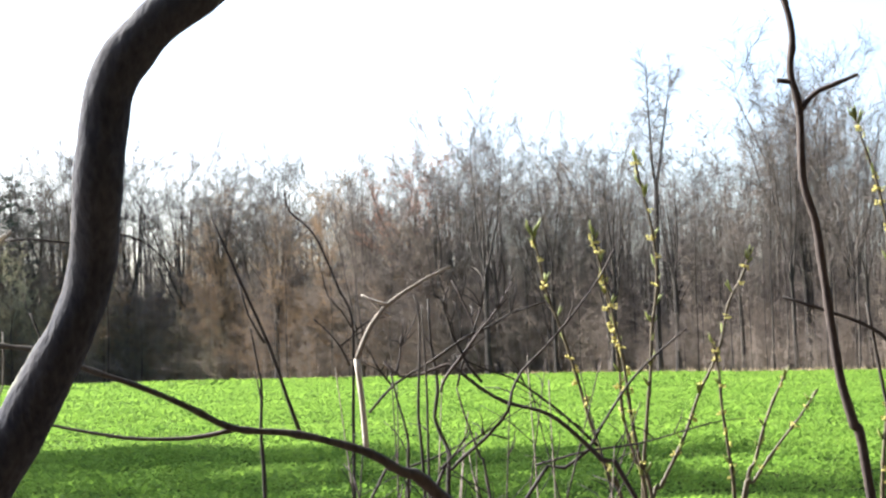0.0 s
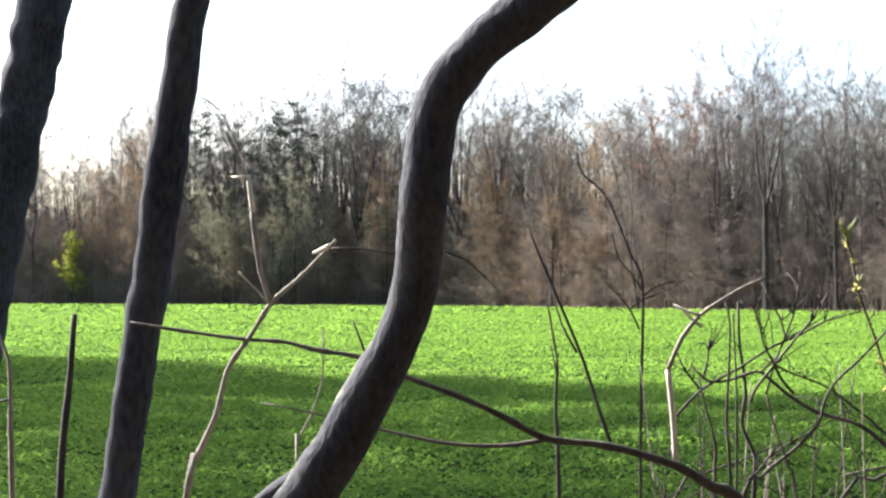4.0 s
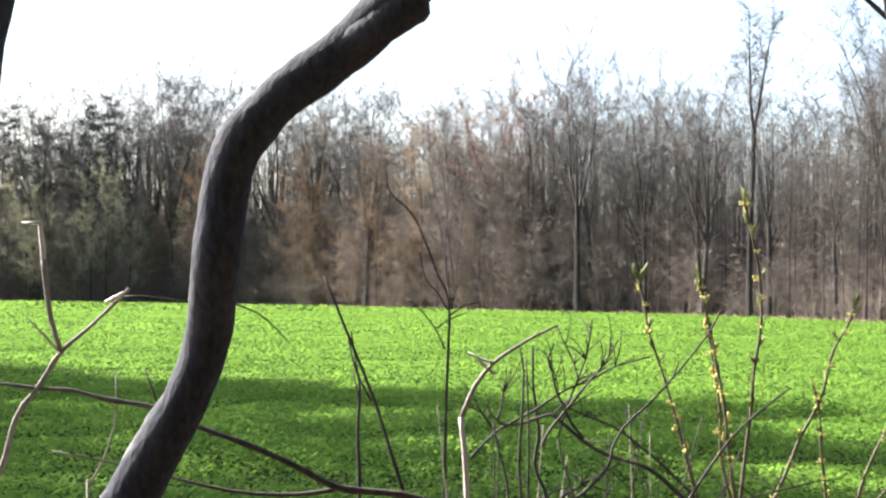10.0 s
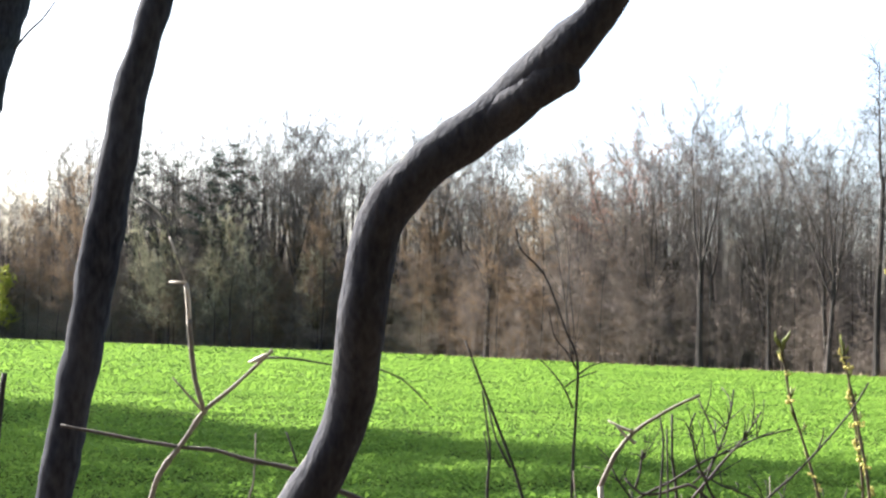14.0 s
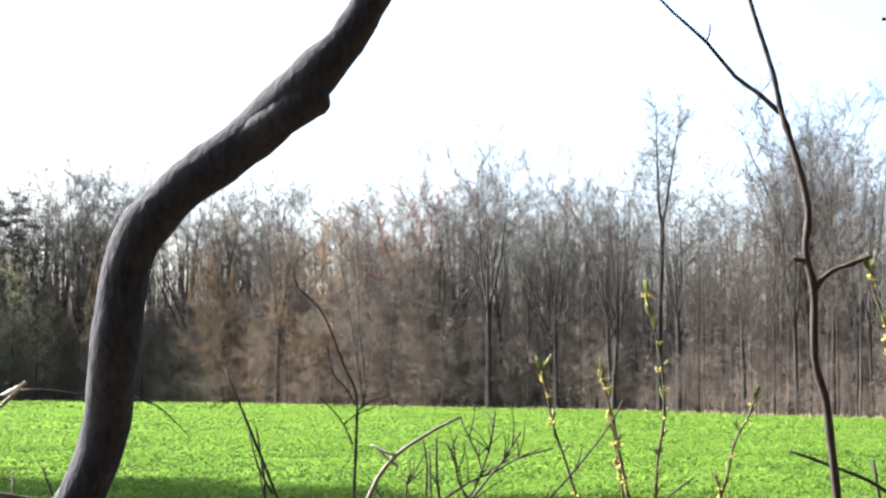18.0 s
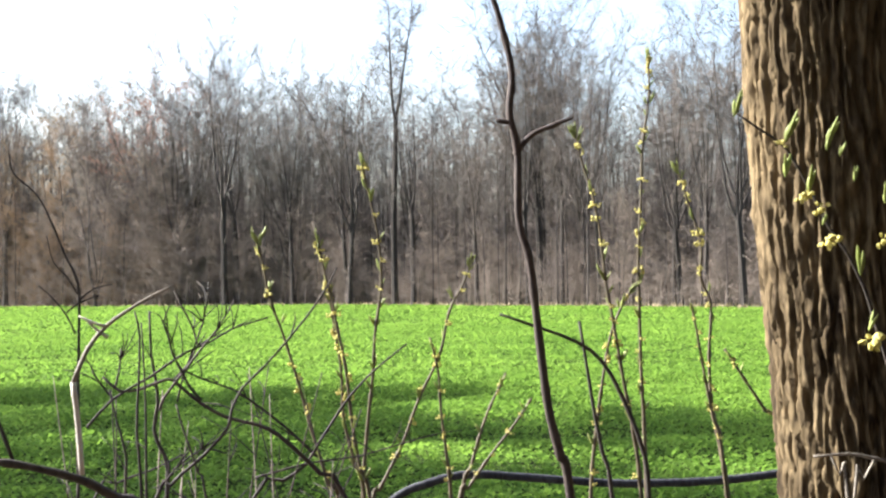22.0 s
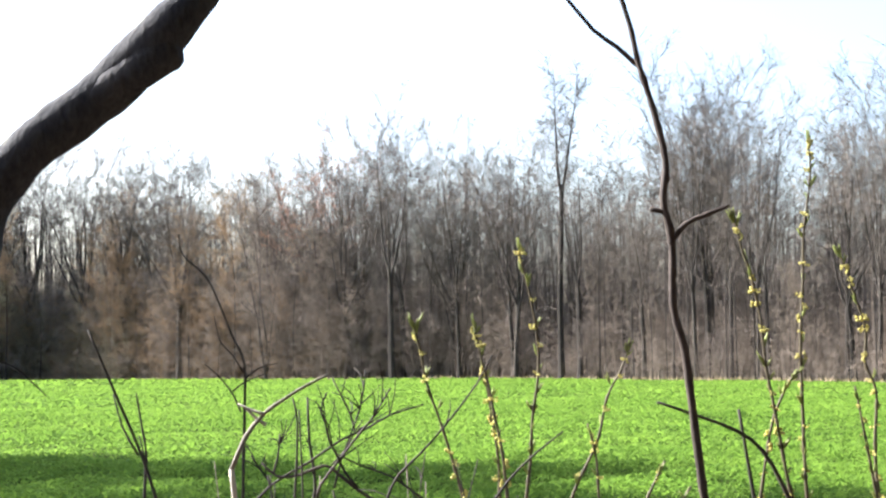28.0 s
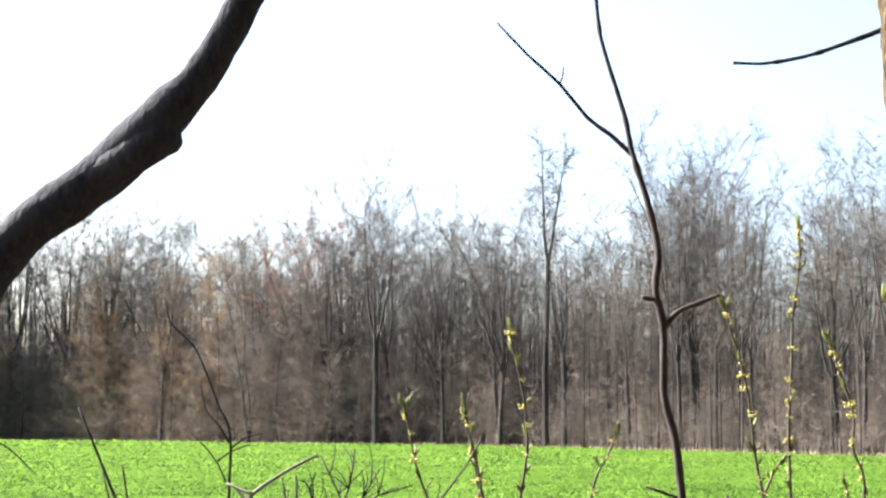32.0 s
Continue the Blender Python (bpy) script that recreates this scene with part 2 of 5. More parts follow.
def tube(name, points, sides=8, step=0.05, rough=0.0, grain=12.0, relief=None):
    """A limb along control points, with uneven thickness; relief(angle, length, point) adds to the radius."""
    line = smooth_line(points, step)
    verts, faces = [], []
    side = None
    length = 0.0
    for i, (x, y, z, r) in enumerate(line):
        ahead = Vector(line[min(i + 1, len(line) - 1), :3] - line[max(i - 1, 0), :3]).normalized()
        if side is None:
            side = ahead.orthogonal().normalized()
        side = (side - ahead * side.dot(ahead)).normalized()
        other = ahead.cross(side)
        if i:
            length += float(np.linalg.norm(line[i, :3] - line[i - 1, :3]))
        for k in range(sides):
            a = 2 * math.pi * k / sides
            way = side * math.cos(a) + other * math.sin(a)
            rr = max(r, 0.0004)
            if rough:
                rr *= 1 + rough * noise.noise((Vector((x, y, z)) + way * r) * grain)
            if relief:
                rr = min(max(rr + relief(a, length, Vector((x, y, z)) + way * r), 0.7 * r), max(1.4 * r, 0.0004))
            verts.append(Vector((x, y, z)) + way * rr)
    n = len(line)
    for i in range(n - 1):
        for k in range(sides):
            a, b = i * sides + k, i * sides + (k + 1) % sides
            faces.append((a, b, b + sides, a + sides))
    faces.append(tuple(range(sides - 1, -1, -1)))
    faces.append(tuple((n - 1) * sides + k for k in range(sides)))
    return mesh_of(name, verts, faces)


# ---- the ground and the crop ----
EDGE = [(-60.0, 380), (-45.0, 300), (-33.0, 225), (-25.0, 190), (-17.0, 166), (-11.7, 158), (-6.2, 136), (-2.0, 121), (3.0, 113), (9.0, 93), (12.0, 87), (18.0, 74), (26.0, 62), (40.0, 48), (60.0, 40)]   # azimuth in degrees, metres to the far edge of the crop


def edge_far(azimuth):
    return float(np.interp(azimuth, [a for a, _ in EDGE], [d for _, d in EDGE]))


def spot(azimuth, distance):
    a = radians(azimuth)
    return math.sin(a) * distance, math.cos(a) * distance


def build_ground():
    bm = bmesh.new()
    rings = [0, 2, 4, 6, 8, 12, 18, 28, 45, 70, 110, 160, 240, 400, 800, 2000, 4500]
    rows = []
    for r in rings:
        row = []
        for k in range(64):
            x, y = spot(k * 360 / 64, r)
            row.append(bm.verts.new((x, y, 0.0)) if r else None)
        rows.append(row)
    centre = bm.verts.new((0, 0, 0))
    for k in range(64):
        bm.faces.new((centre, rows[1][(k + 1) % 64], rows[1][k]))
        for i in range(1, len(rings) - 1):
            bm.faces.new((rows[i][k], rows[i][(k + 1) % 64], rows[i + 1][(k + 1) % 64], rows[i + 1][k]))
    bmesh.ops.recalc_face_normals(bm, faces=bm.faces)
    tagged(part("ground", bm, SOIL, None), "dark soil under a low green crop", "ground", kind="structure")


build_ground()


def leaf_patch(name, rng, count, near, far, size, lift, mat, label, category, gap, fill, rise):
    """Folded leaves scattered over the field between two distances, joined into one mesh."""
    az = rng.uniform(-31, 27, count)
    d = np.sqrt(rng.uniform(near ** 2, far ** 2, count))
    keep = d < np.interp(az, [a for a, _ in EDGE], [e for _, e in EDGE]) - 0.3
    az, d = np.radians(az[keep]), d[keep]
    n = len(d)
    x, y = np.sin(az) * d, np.cos(az) * d
    clump = np.array([noise.noise((a * 0.9, b * 0.9, 0.3)) + 0.6 * noise.noise((a * 0.16, b * 0.16, 4.0)) for a, b in zip(x, y)])
    full = rng.random(n) < fill + 0.75 * np.array([noise.noise((a * gap, b * gap, 9.0)) for a, b in zip(x, y)])
    x, y, clump, n = x[full], y[full], clump[full], int(full.sum())
    s = size * rng.uniform(0.6, 1.35, n) * (1 + 0.25 * clump)
    z = lift * rng.uniform(0.1, 1.0, n) * (1 + 0.9 * clump)
    turn, tip, lean = rng.uniform(0, 2 * np.pi, n), rng.uniform(0.0, rise, n), rng.uniform(-0.6, 0.6, n)
    along = np.stack([np.cos(turn) * np.cos(tip), np.sin(turn) * np.cos(tip), np.sin(tip)], 1)
    across = np.stack([-np.sin(turn), np.cos(turn), lean], 1)
    mid = np.stack([x, y, np.maximum(z, 0.01)], 1)
    a = mid - along * s[:, None] * 0.5
    b = mid + across * s[:, None] * 0.34 + [0, 0, 1] * s[:, None] * 0.12
    c = mid + along * s[:, None] * 0.5
    e = mid - across * s[:, None] * 0.34 + [0, 0, 1] * s[:, None] * 0.12
    verts = np.stack([a, b, c, e], 1).reshape(-1, 3)
    tri = np.arange(n)[:, None] * 4 + np.array([0, 1, 2, 0, 2, 3])[None]
    mesh = bpy.data.meshes.new(name)
    mesh.vertices.add(len(verts))
    mesh.vertices.foreach_set("co", verts.ravel())
    mesh.loops.add(n * 6)
    mesh.loops.foreach_set("vertex_index", tri.ravel())
    mesh.polygons.add(n * 2)
    mesh.polygons.foreach_set("loop_start", np.arange(n * 2) * 3)
    mesh.polygons.foreach_set("loop_total", np.full(n * 2, 3))
    mesh.update(calc_edges=True)
    return tagged(part(name, mesh, mat, None), label, category, kind="stuff")


rng = np.random.default_rng(5)
CROP_LABEL = "low bright green leafy crop covering the whole field"
leaf_patch("crop", rng, 330000, 8.5, 24, 0.048, 0.13, CROP, CROP_LABEL, "crop", 3.2, 0.62, 0.8)
leaf_patch("crop", rng, 330000, 24, 52, 0.066, 0.10, CROP, CROP_LABEL, "crop", 2.2, 0.72, 0.8)
leaf_patch("crop", rng, 200000, 52, 110, 0.13, 0.06, CROP, CROP_LABEL, "crop", 1.2, 0.85, 0.6)
leaf_patch("crop", rng, 95000, 110, 255, 0.36, 0.05, CROP, CROP_LABEL, "crop", 0.6, 0.95, 0.5)


# ---- the wood beyond the field ----
class Limbs:
    """Collects tapered limbs as plain triangles."""

    def __init__(self):
        self.verts, self.faces = [], []

    def limb(self, pts, radii, sides):
        first = len(self.verts)
        ahead = Vector(pts[-1]) - Vector(pts[0])
        side = ahead.orthogonal().normalized()
        other = ahead.normalized().cross(side)
        for p, r in zip(pts, radii):
            if r <= 0:
                self.verts.append(tuple(p))
                continue
            for k in range(sides):
                a = 2 * math.pi * k / sides
                self.verts.append(tuple(Vector(p) + (side * math.cos(a) + other * math.sin(a)) * r))
        for i in range(len(pts) - 1):
            base, nxt = first + i * sides, first + (i + 1) * sides
            for k in range(sides):
                b = base + (k + 1) % sides
                if radii[i + 1] <= 0:
                    self.faces.append((base + k, b, nxt))
                else:
                    self.faces.append((base + k, b, nxt + (k + 1) % sides, nxt + k))

    def mesh(self, name):
        return mesh_of(name, self.verts, self.faces, False)


def bent(rnd, start, way, length, n, wander, up):
    pts, p, w = [Vector(start)], Vector(start), Vector(way).normalized()
    for _ in range(n):
        w = (w + Vector((rnd.gauss(0, wander), rnd.gauss(0, wander), rnd.gauss(0, wander) + up))).normalized()
        p = p + w * (length / n)
        pts.append(p.copy())
    return pts, w


class Spray:
    """Collects the finest twigs, each a single sliver tapering to a point."""

    def __init__(self, seed=1):
        self.foot, self.tip, self.width, self.seed = [], [], [], seed

    def add(self, foot, tip, width):
        self.foot.append(tuple(foot))
        self.tip.append(tuple(tip))
        self.width.append(width)

    def mesh(self, name):
        return slivers(name, np.array(self.foot), np.array(self.tip), np.array(self.width), np.random.default_rng(self.seed))


def slivers(name, foot, tip, width, rng):
    n = len(foot)
    way = tip - foot
    side = np.cross(way, rng.normal(0, 1, (n, 3)))
    side *= (width / np.maximum(np.linalg.norm(side, axis=1), 1e-6))[:, None]
    verts = np.stack([foot - side, foot + side, tip], 1).reshape(-1, 3)
    mesh = bpy.data.meshes.new(name)
    mesh.vertices.add(n * 3)
    mesh.vertices.foreach_set("co", verts.ravel())
    mesh.loops.add(n * 3)
    mesh.loops.foreach_set("vertex_index", np.arange(n * 3))
    mesh.polygons.add(n)
    mesh.polygons.foreach_set("loop_start", np.arange(n) * 3)
    mesh.polygons.foreach_set("loop_total", np.full(n, 3))
    mesh.update(calc_edges=True)
    return mesh


def astray(rnd, way, much, lift=0.0):
    return (way + Vector((rnd.gauss(0, much), rnd.gauss(0, much), rnd.gauss(lift, much * 0.7)))).normalized()


def bare_tree(seed, height, girth, bare, limbs, spread, sub, twigs, fork=0.0, leaders=2, reach=1.0, fine=(0.018, 0.85), out=(0.22, 0.5), rise=0.1):
    """Trunk, limb and twig meshes of one leafless tree. bare: the height of the first limb as a share; spread: how far limbs leave the stem's line; fork: the share at which the trunk parts into leaders; out: how far those lean; rise: how far limbs turn upward."""
    rnd = random.Random(seed)
    trunk, boughs, spray = Limbs(), Limbs(), Spray(seed)
    stems = [(Vector((0, 0, -0.2)), Vector((rnd.gauss(0, 0.03), rnd.gauss(0, 0.03), 1)), height, girth)]
    if fork:
        at = height * fork
        pts, w = bent(rnd, (0, 0, -0.2), stems[0][1], at, 5, 0.035, 0.05)
        trunk.limb(pts, [girth * 1.35, girth * 1.05, girth, girth * 0.95, girth * 0.9, girth * 0.8], 7)
        for _ in range(24 if fork > 0.2 else 0):
            f = pts[1].lerp(pts[5], rnd.random())
            a = rnd.uniform(0, 6.28)
            end = f + Vector((math.cos(a), math.sin(a), rnd.uniform(-0.2, 0.7))) * rnd.uniform(0.8, 2.4)
            spray.add(f, end, 0.022)
            for _ in range(4):
                p = f.lerp(end, rnd.uniform(0.3, 1))
                spray.add(p, p + astray(rnd, end - f, 0.8) * rnd.uniform(0.3, 0.8), 0.012)
        stems = []
        for k in range(leaders):
            a = 6.283 * k / leaders + (rnd.uniform(-0.4, 0.4) if leaders > 2 else 0)
            lean = rnd.uniform(*out)
            stems.append((pts[-1 - k % 2 if leaders > 2 else -1], w + Vector((math.cos(a) * lean, math.sin(a) * lean, 0)), (height - at) * (rnd.uniform(0.86, 1.05) if leaders > 2 else 1.02), girth * (0.62 if leaders == 2 else 0.5)))
    many = limbs if not fork else max(5, limbs * 2 // (leaders + 1))
    for root, way, tall, g in stems:
        pts, _ = bent(rnd, root, way, tall, 10, 0.07 if leaders > 2 else 0.03, 0.05)
        radii = [g * (1.3 if i == 0 and not fork else 1) * (1 - 0.95 * (i / 10) ** 0.85) for i in range(11)]
        trunk.limb(pts, radii, 6)
        first = 0.08 if fork else bare
        for _ in range(40):
            f = pts[5].lerp(pts[10], rnd.random())
            spray.add(f, f + astray(rnd, way, 0.7) * rnd.uniform(0.4, 1.3), fine[0])
        for b in range(many):
            u = first + (1 - first) * (b + rnd.random()) / many * 0.97
            i = min(9, int(u * 10))
            at = pts[i].lerp(pts[i + 1], u * 10 - i)
            a = b * 2.4 + rnd.uniform(-0.6, 0.6)
            aside = Vector((math.cos(a), math.sin(a), 0)) * spread * rnd.uniform(0.7, 1.4) + Vector((0, 0, 1)) * rnd.uniform(0.3, 0.8) + way * 0.4
            size = (height * 0.26 if not fork else tall * 0.42) * reach * (1.05 - 0.3 * max(0, u - first) / (1.001 - first)) * rnd.uniform(0.7, 1.25)
            r = max(0.025, g * 0.36 * (1 - u * 0.75))
            lp, lw = bent(rnd, at, aside, size, 6, 0.11, rise)
            boughs.limb(lp, [r, r * 0.85, r * 0.7, r * 0.55, r * 0.4, r * 0.25, 0], 4)
            for s in range(sub):
                v = 0.15 + 0.85 * (s + rnd.random()) / sub
                j = min(5, int(v * 6))
                sp = lp[j].lerp(lp[min(6, j + 1)], v * 6 - j)
                here = (lp[min(6, j + 1)] - lp[j]).normalized()
                tp, tw = bent(rnd, sp, astray(rnd, here, 0.75, 0.1), size * rnd.uniform(0.28, 0.55), 2, 0.12, 0.05)
                boughs.limb(tp, [r * 0.3 + 0.007, r * 0.2 + 0.006, 0], 3)
                for q in range(twigs):
                    f = tp[0].lerp(tp[2], rnd.uniform(0.1, 1))
                    fw = astray(rnd, tw, 0.9, 0.1)
                    end = f + fw * fine[1] * rnd.uniform(0.5, 1.4)
                    spray.add(f, end, fine[0] * rnd.uniform(0.6, 1.0))
                    f = f.lerp(end, rnd.uniform(0.3, 0.8))
                    spray.add(f, f + astray(rnd, fw, 0.6, 0.1) * fine[1] * rnd.uniform(0.3, 0.8), fine[0] * rnd.uniform(0.5, 0.8))
    return trunk, boughs, spray


TALLNESS = {}


def tree_thing(name, meshes, mats, label, group):
    ob = thing(name, label, "tree", group)
    if isinstance(meshes[2], Spray):
        TALLNESS[ob] = float(np.percentile(np.array(meshes[2].tip)[:, 2], 94))
    for kind, limbs, mat in zip(("trunk", "branchwork", "crown"), meshes, mats):
        piece = part(kind, limbs.mesh(kind), mat, ob)
        if kind != "trunk":
            piece["kind"] = "stuff"
    return ob


def place(master, x, y, turn, scale, wide=1.0):
    ob = copy_thing(master, pose(x, y, 0, 0, 0, turn))
    ob.scale = (scale * wide, scale * wide, scale)
    return ob


FAR = "trees of the far wood"
WOODY = (FOREST_BARK, FOREST_BOUGH, CROWN_TWIG)
TALL = tree_thing("forest_tree", bare_tree(11, 20, 0.19, 0.4, 18, 0.95, 6, 12, fork=0.42, leaders=3, out=(0.2, 0.42), rise=0.06), WOODY, "tall leafless grey-brown deciduous tree at the wood's edge", FAR)
ROUND = tree_thing("forest_tree", bare_tree(12, 20, 0.22, 0.35, 20, 0.95, 7, 12, fork=0.36, leaders=6, out=(0.18, 0.6), rise=0.04), WOODY, "broad round-crowned leafless tree at the wood's edge", FAR)
FORKED = tree_thing("forest_tree", bare_tree(13, 20, 0.27, 0.3, 17, 1.2, 7, 9, fork=0.42, leaders=4, out=(0.22, 0.6), rise=0.03), WOODY, "leafless tree with a dark forked trunk", FAR)
CLEFT = tree_thing("forest_tree", bare_tree(29, 20, 0.2, 0.55, 20, 0.7, 5, 8, fork=0.62, leaders=2, reach=0.5, out=(0.2, 0.22), rise=0.12), WOODY, "tall slender leafless tree with a cleft crown", FAR)
SLIM = tree_thing("forest_tree", bare_tree(14, 20, 0.135, 0.35, 20, 0.95, 6, 9, reach=0.7, rise=0.07), WOODY, "slim straight leafless tree in the wood", FAR)
CLUMP = tree_thing("forest_tree", bare_tree(23, 14, 0.17, 0.2, 18, 1.2, 6, 10, fork=0.04, leaders=5, reach=0.75, out=(0.08, 0.34), rise=0.02), (FOREST_BARK, FOREST_BARK, BUSH_TWIG), "dark many-stemmed leafless tree at the wood's edge", FAR)
BROWN = tree_thing("forest_tree", bare_tree(15, 10, 0.09, 0.08, 22, 1.5, 7, 16, reach=1.25, fine=(0.014, 0.75), rise=0.06), (FOREST_BARK, BUSH_TWIG, BUSH_TWIG), "small bushy brown-twigged tree in the undergrowth", FAR)
GREY = tree_thing("forest_tree", bare_tree(16, 8, 0.08, 0.05, 22, 1.6, 7, 16, reach=1.35, fine=(0.014, 0.7), rise=0.04), (FOREST_BARK, GREY_BUSH, GREY_BUSH), "small dense grey-brown shrub tree at the wood's foot", FAR)
RED = tree_thing("forest_tree", bare_tree(17, 20, 0.2, 0.35, 18, 1.0, 7, 10, fork=0.38, leaders=5, fine=(0.024, 0.6), out=(0.15, 0.5), rise=0.06), (FOREST_BARK, FOREST_BOUGH, RED_BUDS), "leafless tree with reddish budding crown", FAR)
LIME = tree_thing("forest_tree", bare_tree(18, 9, 0.10, 0.1, 18, 1.3, 7, 12, reach=1.25, fine=(0.02, 0.55)), (FOREST_BARK, FOREST_BOUGH, GREEN_BUDS), "small tree with faint olive green buds", FAR)
OCHRE = tree_thing("forest_tree", bare_tree(19, 12, 0.11, 0.12, 22, 1.1, 7, 16, reach=1.1, fine=(0.016, 0.7), rise=0.08), (FOREST_BARK, OCHRE_TWIG, OCHRE_TWIG), "leafless tree with dense ochre-brown budding twigs", FAR)
SKYLINE = [(-40, 4.0), (-25.3, 4.7), (-22.2, 5.6), (-17.5, 6.4), (-14.9, 7.0), (-14.0, 7.4), (-12.4, 6.7), (-9.6, 7.1), (-7.8, 6.9), (-5.6, 6.2), (-4.5, 6.0), (-4.1, 7.1), (-2.5, 7.2), (-0.7, 8.1), (0.8, 7.7), (2.3, 7.2), (3.8, 7.8), (4.7, 7.9), (7.4, 7.0), (9.2, 6.8), (10.2, 9.1), (11.6, 9.3), (13.0, 8.4), (13.9, 7.2), (14.7, 5.8), (16.1, 7.8), (17.5, 8.8), (19.0, 8.8), (25.0, 8.0), (45.0, 9.0)]


def top_at(azimuth, distance):
    """Height that reaches the wood's skyline from that far."""
    return 1.5 + distance * math.tan(radians(float(np.interp(azimuth, [a for a, _ in SKYLINE], [e for _, e in SKYLINE])))) * (1.15 if azimuth < -17 else 1.09 if azimuth < -2 else 1.05)


# single trees that stand out: master, azimuth, metres behind the edge, azimuth and height above the horizon of the top, turn, width
MARKED = [(CLEFT, 6.1, 0.2, 9.9, 0, 1.0), (CLUMP, -4.3, -0.3, 6.0, 20, 1.0), (CLUMP, 2.6, 1.0, 6.6, 140, 0.6), (OCHRE, -6.9, 1.5, 5.0, 0, 0.9), (OCHRE, -5.4, 2.5, 5.9, 90, 0.9), (OCHRE, -9.6, 2, 4.6, 200, 0.9), (LIME, -15.5, 0.5, 3.0, 0, 0.9), (LIME, -16.8, 0.8, 2.6, 50, 1.0), (LIME, -13.2, 0.8, 2.9, 80, 1.0), (OCHRE, -18.2, 0.5, 1.9, 10, 1.2), (FORKED, 0.15, -0.2, 8.2, 10, 0.95), (RED, -2.4, 5, 7.2, 70, 1.0), (TALL, 2.5, 0.2, 7.4, 0, 0.9), (ROUND, 4.5, 0.4, 7.9, 130, 0.9),
          (ROUND, 10.8, 2, 9.5, 20, 0.62), (TALL, 12.0, 3, 9.2, 200, 0.7), (SLIM, 10.0, 1.5, 8.3, 40, 0.8), (SLIM, 12.9, 1.0, 8.0, 10, 0.8), (ROUND, 17.0, 3, 8.9, 75, 0.7), (TALL, 15.9, 3, 8.0, 160, 0.7), (ROUND, -14.0, 3, 7.3, 300, 0.9), (ROUND, -13.2, 4, 7.0, 60, 0.7), (TALL, -9.2, 4, 7.1, 15, 1.0), (ROUND, -4.0, 6, 6.7, 222, 0.9), (TALL, -7.4, 3, 6.8, 100, 1.0), (TALL, 1.5, 3, 7.4, 185, 0.8), (ROUND, -0.7, 6, 8.2, 15, 0.8)]
for master, az, back, top, turn, wide in MARKED:
    d = edge_far(az) + back
    place(master, *spot(az, d), turn, (1.5 + d * math.tan(radians(top))) / TALLNESS[master], wide)
rnd = random.Random(77)
az = -30.0
while az < 24:
    e = edge_far(az)
    for back in (3.5, 10) if az < -1 else (1.5, 8):
        d = e + back + rnd.uniform(-1.5, 3)
        a = az + rnd.uniform(-0.5, 0.5)
        tall = top_at(a, d) * rnd.uniform(0.82, 1.03)
        master = rnd.choice((TALL, ROUND, ROUND, FORKED, RED if -6 < a < 1 else ROUND, FORKED) if a < 4 else (TALL, SLIM, ROUND, FORKED, ROUND))
        place(master, *spot(a, d), rnd.uniform(0, 360), tall / TALLNESS[master], rnd.uniform(0.85, 1.15))
    az += 88.0 / e * rnd.uniform(1.9, 3.0)
az = -30.0
while az < 24:
    e = edge_far(az)
    dense = 1.0 if az < 5 else 1.5
    for back in (0.6, 2.5, 6.0) if az < -1 else (2.5, 6.0):
        d = e + back + rnd.uniform(-0.5, 2)
        a = az + rnd.uniform(-0.6, 0.6)
        master = rnd.choice((BROWN, GREY, BROWN, OCHRE if a < -1 else GREY))
        if -20 < a < -15:
            master = rnd.choice((LIME, BROWN, LIME))
        place(master, *spot(a, d), rnd.uniform(0, 360), rnd.uniform(0.5, 1.4) if a < -1 else rnd.uniform(0.3, 0.65), rnd.uniform(0.8, 1.1))
    az += 80.0 / e * dense * rnd.uniform(1.5, 2.3)
az = 0.0
while az < 24:
    d = edge_far(az) + rnd.uniform(0.3, 10)
    place(SLIM, *spot(az, d), rnd.uniform(0, 360), top_at(az, d) * rnd.uniform(0.6, 0.92) / TALLNESS[SLIM], rnd.uniform(0.5, 0.8))
    az += 57.3 / d * rnd.uniform(0.4, 1.2)
for ob in (CLEFT, TALL, ROUND, FORKED, SLIM, CLUMP, BROWN, GREY, RED, LIME, OCHRE):
    ob.matrix_basis = pose(*spot(-31 - 3 * rnd.random(), 295 + 20 * rnd.random()), 0)


def conifer(seed, height, boughs_many=24, tufts=40, needle=0.07):
    rnd = random.Random(seed)
    trunk, boughs, needles = Limbs(), Limbs(), Limbs()
    pts, _ = bent(rnd, (0, 0, -0.2), (0, 0, 1), height, 8, 0.02, 0.03)
    trunk.limb(pts, [0.24 * (1 - 0.9 * i / 8) for i in range(9)], 7)
    for b in range(boughs_many):
        u = 0.5 + 0.5 * (b + rnd.random()) / boughs_many
        i = min(7, int(u * 8))
        at = pts[i].lerp(pts[i + 1], u * 8 - i)
        a = b * 2.4
        lp, lw = bent(rnd, at, (math.cos(a), math.sin(a), 0.35), height * 0.16 * (1.3 - u) * rnd.uniform(0.7, 2.2), 3, 0.1, 0.05)
        boughs.limb(lp, [0.06, 0.05, 0.03, 0], 4)
        for q in range(tufts):
            f = lp[2].lerp(lp[3], rnd.random() * 1.1) + Vector((rnd.gauss(0, 0.32), rnd.gauss(0, 0.32), rnd.gauss(0.05, 0.14)))
            needles.limb([f, f + Vector((rnd.gauss(0, 0.35), rnd.gauss(0, 0.35), rnd.uniform(0, 0.4)))], [needle, 0], 3)
    return trunk, boughs, needles


